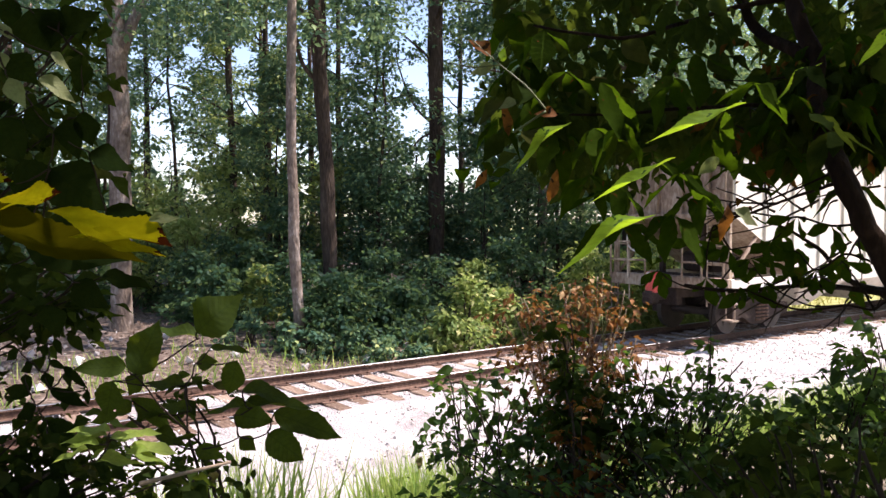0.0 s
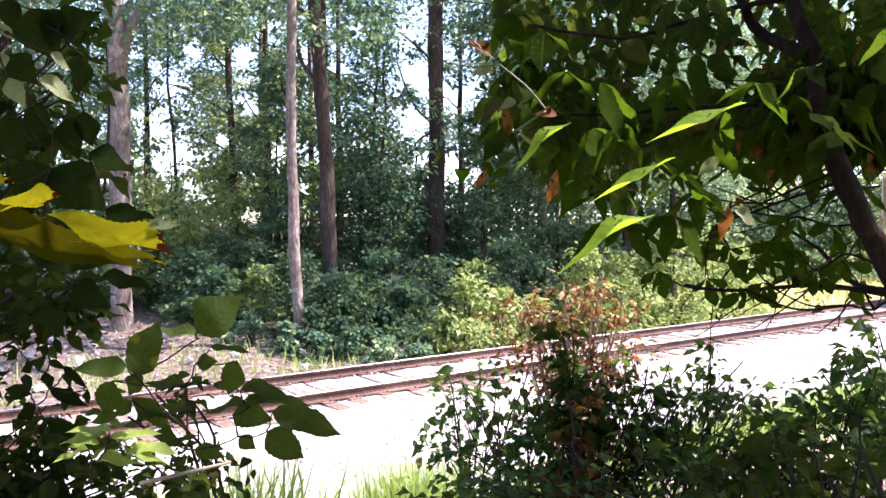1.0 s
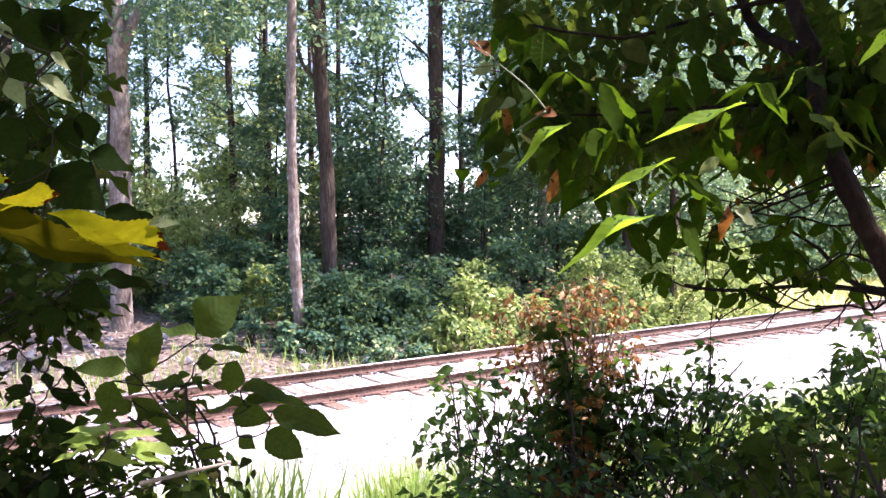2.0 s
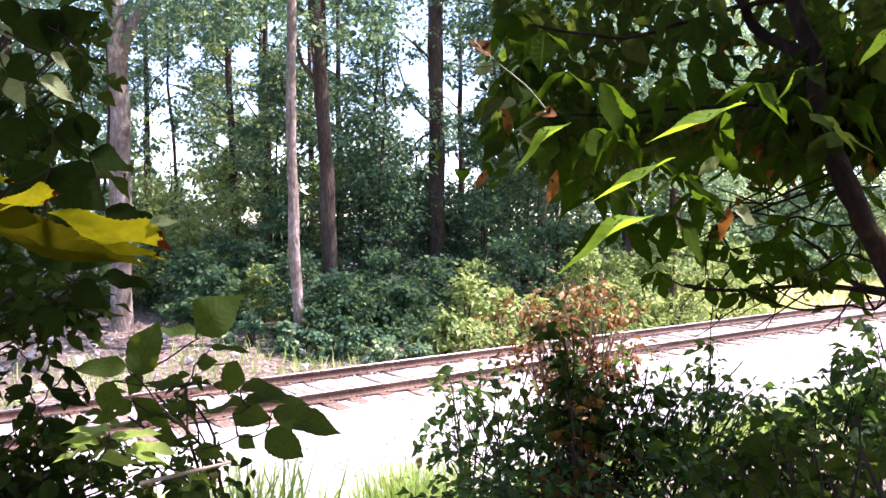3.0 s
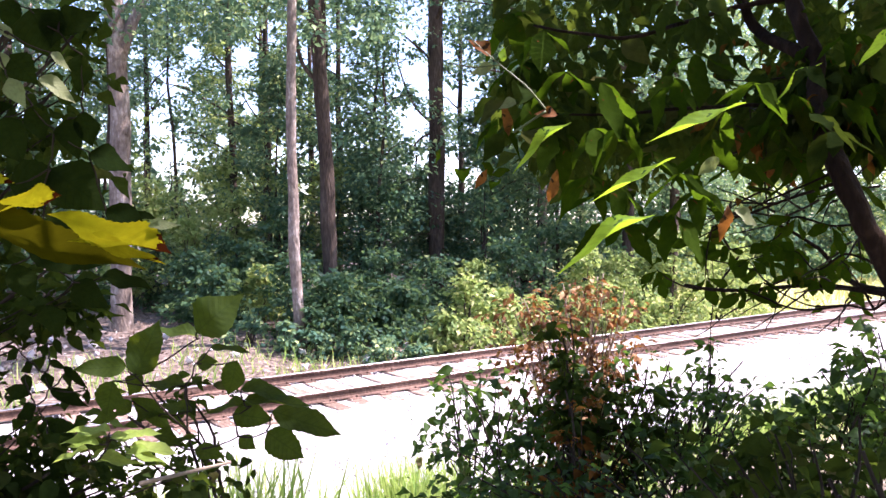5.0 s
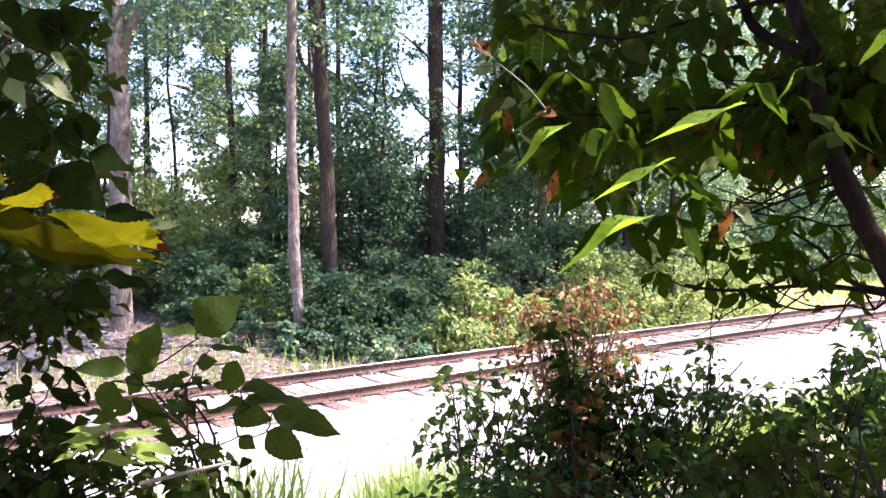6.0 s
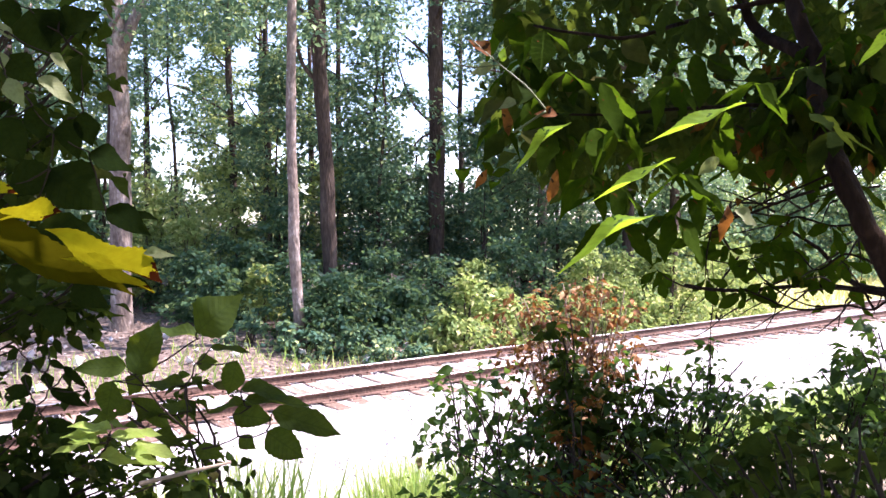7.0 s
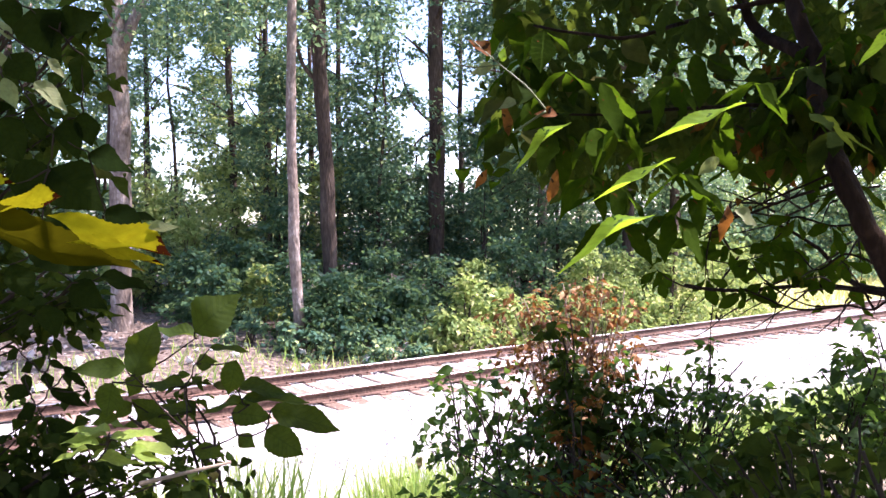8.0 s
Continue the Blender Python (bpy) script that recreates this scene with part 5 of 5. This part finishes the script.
    near_shrub("straggling dark shrub before the ballast", (0.2, 5.2, 0.0), [(0.023, 5.200, 1.514), (0.061, 5.200, 1.322), (0.173, 5.100, 1.119), (0.253, 5.200, 1.552), (0.361, 5.100, 1.382), (0.586, 5.100, 1.532), (0.059, 5.000, 0.925)], 0.12, 12, 0.09, SHRUB_LEAF, r=0.2)
    near_shrub("straggling dark shrub before the ballast", (1.1, 5.0, 0.1), [(0.832, 5.000, 1.698), (1.016, 5.000, 1.551), (1.200, 5.000, 1.588), (1.348, 5.000, 1.551), (1.495, 5.000, 1.588), (0.943, 5.000, 1.772), (1.716, 5.000, 1.551), (1.973, 5.000, 1.588), (2.047, 5.000, 1.404)], 0.14, 12, 0.07, SHRUB_LEAF, r=0.2)
    near_shrub("lacy dark shrub of small leaves before the ballast", (1.5, 4.6, 0.1), [(1.042, 4.7, 1.607), (1.197, 4.7, 1.642), (1.371, 4.7, 1.67), (1.526, 4.7, 1.625), (1.654, 4.7, 1.642), (1.786, 4.7, 1.59), (1.907, 4.7, 1.545), (1.24, 4.6, 1.491), (1.443, 4.6, 1.457), (1.646, 4.6, 1.457), (1.816, 4.6, 1.416), (2.019, 4.6, 1.416), (2.171, 4.6, 1.382), (2.29, 4.6, 1.44)], 0.1, 8, 0.066, SHRUB_LEAF, r=0.15, stalk=0.005)
    near_shrub("lacy dark shrub of small leaves before the ballast", (2.5, 4.3, 0.2), [(2.32, 4.4, 1.664), (2.417, 4.4, 1.761), (2.514, 4.4, 1.826), (2.255, 4.4, 1.534), (2.449, 4.4, 1.631), (2.547, 4.4, 1.696)], 0.1, 9, 0.062, SHRUB_LEAF, r=0.14, stalk=0.005)
    near_shrub("twiggy shrub at the bank's edge", (2.6, 4.2, 0.3), [(2.307, 4.200, 1.794), (2.400, 4.200, 1.887), (2.214, 4.200, 1.609), (2.091, 4.200, 1.670), (2.493, 4.200, 1.701), (2.029, 4.200, 1.547)], 0.12, 22, 0.085, SHRUB_LEAF, r=0.18)
    near_shrub("tangle of small dark leaves on the bank", (1.5, 3.4, 0.3), [(0.604, 3.800, 1.357), (0.884, 3.800, 1.413), (1.133, 3.700, 1.387), (1.444, 3.800, 1.469), (1.633, 3.600, 1.363), (1.951, 3.700, 1.441), (0.711, 3.500, 1.292), (1.201, 3.500, 1.266), (0.325, 3.800, 1.189)], 0.16, 18, 0.055, SHRUB_LEAF, r=0.24)
    near_shrub("tall dark weed before the ballast", (0.75, 4.3, 0.2), [(0.700, 4.400, 1.826), (0.739, 4.400, 1.631), (0.667, 4.400, 1.437), (0.846, 4.400, 1.502), (1.024, 4.400, 1.437), (0.684, 4.300, 1.208), (1.153, 4.400, 1.534), (0.739, 4.400, 1.955), (0.959, 4.400, 1.599), (0.998, 4.400, 1.356), (0.719, 4.400, 1.712), (1.186, 4.400, 1.405)], 0.06, 17, 0.09, SHADED_SHRUB_LEAF, r=0.13)
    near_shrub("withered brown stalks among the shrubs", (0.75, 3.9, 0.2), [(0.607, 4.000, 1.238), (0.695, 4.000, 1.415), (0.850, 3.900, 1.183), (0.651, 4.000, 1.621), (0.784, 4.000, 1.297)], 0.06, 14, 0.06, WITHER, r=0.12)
    near_shrub("dark leaf mass close to the camera", (0.85, 1.1, 0.9), [(0.718, 1.400, 2.021), (0.779, 1.400, 2.072), (0.752, 1.300, 2.045), (0.656, 1.400, 1.980), (0.890, 1.500, 2.076), (0.685, 1.300, 2.026), (0.614, 1.400, 1.990)], 0.04, 40, 0.055, SHADED_SHRUB_LEAF, r=0.1)
    near_shrub("broad dark leaves near the camera on the bank", (1.2, 2.3, 0.7), [(0.854, 2.600, 1.657), (0.988, 2.600, 1.715), (1.141, 2.600, 1.772), (1.226, 2.500, 1.744), (0.983, 2.400, 1.651), (1.428, 2.600, 1.829), (0.729, 2.500, 1.597)], 0.08, 9, 0.1, SHADED_SHRUB_LEAF, r=0.14)
    near_shrub("dark leaves spreading before the gravel", (1.6, 3.2, 0.4), [(1.447, 3.600, 1.522), (1.633, 3.600, 1.562), (1.278, 3.500, 1.472), (1.691, 3.500, 1.498), (1.442, 3.400, 1.426)], 0.09, 20, 0.085, SHADED_SHRUB_LEAF, r=0.16)
    # left thicket, in the leaf colour darkened for shade
    near_shrub("dark thicket of small leaves beside the camera", (-2.2, 1.9, 1.0), [(-1.205, 2.200, 3.033), (-1.076, 2.200, 2.887), (-1.166, 2.100, 2.761), (-1.074, 2.300, 3.057), (-1.022, 2.000, 2.365), (-1.110, 2.000, 2.306), (-0.980, 2.100, 2.328), (-1.166, 2.100, 2.591), (-1.027, 2.200, 2.644), (-1.173, 2.200, 2.887)], 0.055, 22, 0.062, SHADED_SHRUB_LEAF, r=0.12, lowest=0.84)
    near_shrub("dark thicket of small leaves beside the camera", (-1.9, 1.8, 0.9), [(-1.083, 1.900, 1.937), (-1.013, 1.800, 1.913), (-0.920, 1.800, 1.900), (-0.859, 1.900, 1.839), (-0.960, 1.800, 1.847), (-0.993, 2.000, 1.938), (-1.041, 1.900, 1.923), (-0.887, 1.900, 1.860), (-0.831, 2.000, 1.805), (-0.963, 2.000, 1.864)], 0.07, 34, 0.055, SHADED_SHRUB_LEAF, r=0.15, lowest=0.78)
    near_shrub("leafy twigs hanging over the track", (-0.9, 3.4, 0.6), [(-0.965, 2.600, 1.906), (-0.869, 2.600, 1.791), (-1.020, 2.500, 1.855), (-0.863, 2.700, 1.844), (-0.891, 2.500, 1.689)], 0.09, 19, 0.058, SHADED_SHRUB_LEAF, r=0.16)
    # grass on the bank edge
    for label, cx, cy, w, d, n, h in (("tall bright green grass tuft at the gravel's edge", -0.33, 6.3, 0.46, 0.5, 1100, 0.7), ("shaded grass at the gravel's edge", -1.6, 5.3, 0.7, 0.3, 900, 0.9), ("shaded grass below the shrubs", 0.9, 5.6, 0.8, 0.4, 600, 0.5)):
        pos = np.column_stack((rng.normal(cx, w * 0.5, n), rng.normal(cy, d * 0.5, n), np.zeros(n)))
        pos[:, 2] = ground_z(pos[:, 0], pos[:, 1]) - 0.05
        axis = rng.normal(size=(n, 3)) * 0.22 + np.array((0, 0, 1))
        tagged(put("grass_tuft", leaves_mesh("grass_tuft", "grass", pos, axis, rng.normal(size=(n, 3)), rng.uniform(0.5, 1.2, n) * h, GRASS)), label, "grass", kind="stuff")
    n = 9000
    s, p = rng.uniform(5.0, 17.0, n), 4.2 + 1.7 * rng.random(n) ** 0.8 + 0.25 * np.sin(rng.uniform(0, 6.28, n))
    xy = DIR[None] * s[:, None] + NOR[None] * p[:, None]
    pos = np.column_stack((xy, ground_z(xy[:, 0], xy[:, 1]) - 0.05))
    pos[:, 2] = np.maximum(pos[:, 2], np.array([bed_z(q) for q in p]) - 0.05)
    axis = rng.normal(size=(n, 3)) * 0.28 + np.array((0, 0, 1))
    tagged(put("verge_grass", leaves_mesh("verge_grass", "grass", pos, axis, rng.normal(size=(n, 3)), rng.uniform(0.25, 0.6, n), GRASS)), "sunlit green grass on the verge of the gravel", "grass", kind="stuff")
    bm = rod(bmesh.new(), (-0.761, 1.900, 1.837), (-0.558, 2.000, 1.861), 0.006, 0.004)
    me = bpy.data.meshes.new("dead_stick")
    bm.to_mesh(me)
    bm.free()
    me.materials.append(STRAW)
    tagged(put("dead_stick", me), "bare pale dead stick caught in the twigs", "stick")


random.seed(33)
rng = np.random.default_rng(33)
build_bank()


# ---- near side: the leaves that stir in the wind ----
def build_yellow():
    foot = Vector((-0.337, 0.500, 2.502))
    thing = tagged(new("yellow_leaf_sprig"), "sunlit yellow leaf with browned tip close by", "leaf")
    thing.location = foot
    # the first blade carries its shade as a darker olive colour
    for a, b, up, w, m in (((-0.337, 0.500, 2.490), (-0.195, 0.500, 2.473), (0.1, -0.5, 1.0), 0.85, SHADED_YELLOW_LEAF), ((-0.255, 0.495, 2.494), (-0.175, 0.495, 2.476), (0.3, -0.5, 1.0), 1.0, YELLOW_LEAF), ((-0.240, 0.490, 2.479), (-0.178, 0.490, 2.470), (0.25, -0.5, 1.0), 0.55, YELLOW_LEAF),
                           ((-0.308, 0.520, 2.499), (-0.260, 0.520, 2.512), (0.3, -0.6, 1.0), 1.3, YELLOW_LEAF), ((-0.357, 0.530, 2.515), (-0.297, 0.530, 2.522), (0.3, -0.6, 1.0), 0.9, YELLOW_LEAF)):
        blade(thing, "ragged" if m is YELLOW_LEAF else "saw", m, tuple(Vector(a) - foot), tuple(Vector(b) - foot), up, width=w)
    blade(thing, "ovate", PALE_LEAF, tuple(Vector((-0.194, 0.505, 2.488)) - foot), tuple(Vector((-0.173, 0.505, 2.490)) - foot), (0.1, -0.9, 0.5), "curled dry leaf edge", 0.6)
    v, f = limbs([([tuple(Vector((-0.384, 0.500, 2.507)) - foot), (0, 0, 0)], 0.002, 0.0015, 0.0)], 6)
    put("stalk", mesh_of("stalk", v, f, STEM, True), thing)
    return thing, foot


def build_sprig(label, foot, pairs, mat, kind="ovate", root=None):
    thing = tagged(new("leaf_sprig"), label, "leaves")
    thing.location = foot
    f0 = Vector(foot)
    items, nodes = [], [Vector((0, 0, 0))]
    for a, b, up, w in sorted(pairs, key=lambda q: (Vector(q[0]) - f0).length):
        blade(thing, kind, mat, tuple(Vector(a) - f0), tuple(Vector(b) - f0), up, width=w)
        foot_a = Vector(a) - f0
        near = min(nodes, key=lambda q: (q - foot_a).length + 0.4 * q.length)
        items.append(([tuple(near), tuple((near + foot_a) * 0.5 + Vector((0, 0, -0.006))), tuple(foot_a)], 0.0022, 0.0013, 0.004))
        nodes.append(foot_a)
    if root:
        items.append(([tuple((Vector(root) - f0)), tuple((Vector(root) - f0) * 0.5 + Vector((0, 0, 0.06))), (0, 0, 0)], 0.006, 0.003, 0.01))
    v, f = limbs(items, 6)
    put("stalk", mesh_of("stalk", v, f, TWIG, True), thing)
    return thing, f0


yellow, yellow_foot = build_yellow()
FACE = (0.1, -1.0, 0.35)
broad, broad_foot = build_sprig("broad translucent green leaves on a thin twig", (-0.501, 1.500, 2.076),
                                [((-0.453, 1.400, 2.289), (-0.370, 1.400, 2.361), FACE, 1.2), ((-0.566, 1.400, 2.212), (-0.525, 1.400, 2.310), FACE, 1.15), ((-0.602, 1.450, 2.218), (-0.679, 1.400, 2.222), FACE, 0.8), ((-0.454, 1.420, 2.276), (-0.546, 1.420, 2.305), (0, -0.4, 1), 0.6),
                                 ((-0.453, 1.680, 2.187), (-0.475, 1.680, 2.108), FACE, 1.15), ((-0.543, 1.680, 2.181), (-0.497, 1.680, 2.187), FACE, 1.3), ((-0.568, 1.680, 2.131), (-0.661, 1.680, 2.144), (0, -0.5, 1), 0.8), ((-0.512, 1.680, 2.214), (-0.423, 1.680, 2.212), (0, -0.4, 1), 0.6),
                                 ((-0.727, 1.680, 2.142), (-0.747, 1.680, 2.061), FACE, 1.3), ((-0.703, 1.780, 2.136), (-0.739, 1.780, 2.085), FACE, 1.2), ((-0.661, 1.780, 2.044), (-0.731, 1.780, 2.082), FACE, 1.1), ((-0.589, 1.780, 2.051), (-0.666, 1.780, 2.072), (0, -0.6, 1), 0.8), ((-0.726, 1.780, 2.074), (-0.768, 1.780, 2.038), FACE, 1.2), ((-0.666, 1.780, 2.043), (-0.598, 1.780, 2.019), (0, -0.5, 1), 0.6), ((-0.708, 1.800, 2.059), (-0.642, 1.800, 2.000), FACE, 0.8), ((-0.767, 1.800, 2.039), (-0.840, 1.800, 2.017), FACE, 0.7)], SPRIG_LEAF)
reach, reach_foot = build_sprig("dark leaves reaching over the bright gravel", (-0.500, 1.600, 2.013),
                                [((-0.336, 1.500, 2.118), (-0.199, 1.500, 2.078), (0, -0.8, 0.7), 0.75), ((-0.347, 1.500, 2.078), (-0.275, 1.500, 2.026), FACE, 1.3), ((-0.413, 1.500, 2.114), (-0.336, 1.500, 2.103), FACE, 1.2), ((-0.397, 1.500, 2.164), (-0.300, 1.500, 2.153), (0, -0.6, 0.9), 0.8),
                                 ((-0.391, 1.500, 2.140), (-0.258, 1.500, 2.140), (0, -0.4, 1), 0.5), ((-0.402, 1.500, 2.070), (-0.369, 1.500, 2.043), FACE, 1.2), ((-0.490, 1.500, 2.043), (-0.430, 1.500, 2.029), FACE, 0.9), ((-0.380, 1.500, 2.129), (-0.477, 1.500, 2.122), (0, -0.4, 1), 0.55), ((-0.634, 1.780, 1.972), (-0.575, 1.780, 1.998), (0, -0.6, 1), 0.7), ((-0.680, 1.780, 1.998), (-0.595, 1.780, 1.972), (0, -0.6, 1), 0.8)], SPRIG_LEAF)
low_lime, low_foot = build_sprig("bright green lance leaves low beside the camera", (-0.571, 1.400, 2.072),
                                 [((-0.618, 1.400, 2.098), (-0.710, 1.400, 2.090), (0.2, -0.35, 1), 0.8), ((-0.612, 1.400, 2.105), (-0.695, 1.400, 2.112), (0.2, -0.3, 1), 0.7), ((-0.612, 1.400, 2.093), (-0.551, 1.400, 2.103), (0.3, -0.35, 1), 0.9), ((-0.576, 1.400, 2.078), (-0.489, 1.400, 2.072), (0.3, -0.4, 1), 0.8),
                                  ((-0.623, 1.400, 2.072), (-0.654, 1.400, 2.057), (0.2, -0.4, 1), 0.9), ((-0.643, 1.400, 2.050), (-0.551, 1.400, 2.056), (0.2, -0.3, 1), 0.6), ((-0.624, 1.380, 2.089), (-0.685, 1.380, 2.089), (0.1, -0.45, 1), 0.7), ((-0.600, 1.420, 2.093), (-0.527, 1.420, 2.103), (0.2, -0.3, 1), 0.7),
                                  ((-0.578, 1.380, 2.073), (-0.502, 1.380, 2.063), (0.2, -0.3, 1), 0.7), ((-0.663, 1.420, 2.067), (-0.736, 1.420, 2.046), (0.2, -0.3, 1), 0.6)], LIGHT_SPRIG)
pale, pale_foot = build_sprig("pale sunlit leaves hanging from a twig", (-0.844, 1.500, 2.860),
                              [((-0.783, 1.500, 2.772), (-0.714, 1.500, 2.727), (0.2, -0.9, 0.6), 0.7), ((-0.866, 1.500, 2.877), (-0.831, 1.500, 2.847), (0.2, -0.9, 0.6), 0.9), ((-0.860, 1.500, 2.821), (-0.853, 1.500, 2.788), FACE, 1.3), ((-0.844, 1.500, 2.772), (-0.813, 1.500, 2.714), FACE, 0.9), ((-0.761, 1.500, 2.821), (-0.722, 1.500, 2.788), (0.2, -0.9, 0.6), 0.6)], PALE_LEAF, root=(-1.35, 1.9, 2.2))
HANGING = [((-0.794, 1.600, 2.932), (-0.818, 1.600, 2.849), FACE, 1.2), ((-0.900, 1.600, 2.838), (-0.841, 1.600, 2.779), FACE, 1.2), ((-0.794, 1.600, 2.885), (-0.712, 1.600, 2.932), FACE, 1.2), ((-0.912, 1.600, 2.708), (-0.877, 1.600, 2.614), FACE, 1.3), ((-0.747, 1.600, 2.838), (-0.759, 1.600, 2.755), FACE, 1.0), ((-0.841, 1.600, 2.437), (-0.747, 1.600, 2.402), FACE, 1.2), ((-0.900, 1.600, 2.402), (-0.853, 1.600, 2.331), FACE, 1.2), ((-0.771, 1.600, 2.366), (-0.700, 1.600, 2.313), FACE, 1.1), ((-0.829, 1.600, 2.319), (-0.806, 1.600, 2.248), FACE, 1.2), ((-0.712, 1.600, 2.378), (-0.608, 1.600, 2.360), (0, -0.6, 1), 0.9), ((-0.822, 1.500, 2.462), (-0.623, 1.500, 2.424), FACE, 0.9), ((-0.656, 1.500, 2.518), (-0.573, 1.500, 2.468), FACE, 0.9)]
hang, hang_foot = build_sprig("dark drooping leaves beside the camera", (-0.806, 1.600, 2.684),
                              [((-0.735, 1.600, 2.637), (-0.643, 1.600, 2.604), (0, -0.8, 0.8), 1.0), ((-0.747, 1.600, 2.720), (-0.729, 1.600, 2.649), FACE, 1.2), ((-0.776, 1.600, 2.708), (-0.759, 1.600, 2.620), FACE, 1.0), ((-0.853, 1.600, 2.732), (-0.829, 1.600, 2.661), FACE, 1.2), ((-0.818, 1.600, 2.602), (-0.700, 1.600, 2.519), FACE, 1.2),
                               ((-0.900, 1.600, 2.567), (-0.782, 1.600, 2.590), FACE, 1.2), ((-0.700, 1.600, 2.508), (-0.594, 1.600, 2.505), (0, -0.6, 1), 0.8), ((-0.853, 1.600, 2.932), (-0.794, 1.600, 2.826), FACE, 1.2), ((-0.888, 1.600, 2.955), (-0.900, 1.600, 2.885), FACE, 1.3)] + HANGING, SHADED_SPRIG_LEAF)


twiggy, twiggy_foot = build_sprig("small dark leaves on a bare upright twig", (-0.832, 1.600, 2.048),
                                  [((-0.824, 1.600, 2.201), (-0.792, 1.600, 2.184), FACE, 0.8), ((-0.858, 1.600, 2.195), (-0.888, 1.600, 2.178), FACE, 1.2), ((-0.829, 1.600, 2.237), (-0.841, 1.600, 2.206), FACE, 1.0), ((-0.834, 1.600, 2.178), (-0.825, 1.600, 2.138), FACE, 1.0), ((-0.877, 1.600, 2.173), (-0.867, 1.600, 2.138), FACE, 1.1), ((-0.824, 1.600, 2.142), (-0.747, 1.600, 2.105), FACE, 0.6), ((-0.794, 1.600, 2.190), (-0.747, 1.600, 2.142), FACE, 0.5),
                                   ((-0.792, 1.600, 2.178), (-0.782, 1.600, 2.142), FACE, 0.7), ((-0.747, 1.600, 2.140), (-0.747, 1.600, 2.107), FACE, 0.8), ((-0.853, 1.600, 2.107), (-0.900, 1.600, 2.078), FACE, 1.1), ((-0.865, 1.600, 2.131), (-0.924, 1.600, 2.142), FACE, 1.0), ((-0.832, 1.600, 2.072), (-0.771, 1.600, 2.054), FACE, 0.8), ((-0.812, 1.600, 2.248), (-0.800, 1.600, 2.213), FACE, 0.8), ((-0.888, 1.600, 2.225), (-0.918, 1.600, 2.201), FACE, 1.0)], SHADED_SPRIG_LEAF)
# a leaf out of view, added to block sun from the yellow leaf
shade, shade_foot = build_sprig("unseen leaf added overhead to shade the yellow leaf", (-0.02, 0.52, 2.80), [((-0.09, 0.515, 2.79), (-0.25, 0.52, 2.78), (0.1, 0.1, 1), 2.4)], SHADED_SPRIG_LEAF, root=(0.9, 2.2, 6.38))


# ---- what moves ----
def sway(thing, foot, rows):
    """Rows of seconds, degrees up, degrees of roll about the leaf, metres of rise."""
    walk(thing, [(t, Matrix.Translation(foot + Vector((0, 0, rise))) @ pose(0, 0, 0, roll, -lift, 0)) for t, lift, roll, rise in (tuple(q) + (0.0,) * (4 - len(q)) for q in rows)])


def motions():
    speed, start = 13.7, 14.25
    walk(hopper_car, [(t, Matrix.Translation(on_track(start + speed * t, MIDDLE)) @ pose(0, 0, 0, 0, 0, TURN)) for t in (0.0, 2.0, 4.0, 6.0, 8.0)])
    for ws, cx in car_wheels:
        walk(ws, [(k / 30, pose(cx, 0, 0.45, 0, math.degrees(speed * k / 30 / 0.45), 0)) for k in range(241)])
    sway(yellow, yellow_foot, [(0.0, 1.6, 0), (0.5, -0.6, 0), (1.0, 0, 0), (1.5, 0.3, 0), (3.0, 0.8, 0), (3.5, 0, 0), (4.5, 0.0, 0), (6.0, 0, 0), (6.5, -1.0, 0), (6.8, -1.6, 0), (7.0, -7.0, -4), (7.2, -1.8, 0), (7.4, -0.8, 3), (7.5, 3.0, 36, 0.008), (7.6, 6.0, 62, 0.016), (7.7, 6.0, 62, 0.016), (7.8, 4.5, 48, 0.012), (7.9, 1.5, 10, 0.003), (8.0, -0.5, 0)])
    sway(pale, pale_foot, [(0.0, 0, 0), (6.5, 0, 0), (7.0, -1.0, 0), (7.5, -5.0, 2), (8.0, -8.0, 3)])
    sway(hang, hang_foot, [(0.0, 0, 0), (7.0, 0, 0), (7.5, 1.0, 0), (8.0, -0.6, 0)])
    sway(low_lime, low_foot, [(0.0, 0, 0), (6.5, 0, 0), (7.0, -5.0, 4), (7.5, 1.5, 0), (8.0, 0, 0)])
    sway(broad, broad_foot, [(0.0, 0, 0), (7.0, 0, 0), (7.5, -0.8, 0), (8.0, 0.8, 0)])
    sway(reach, reach_foot, [(0.0, -1.2, 0), (0.5, 0.6, 0), (1.0, 0, 0), (3.0, 0.4, 0), (3.5, 0, 0), (7.0, 0, 0), (7.5, -1.0, 0), (8.0, 1.5, 0)])


motions()
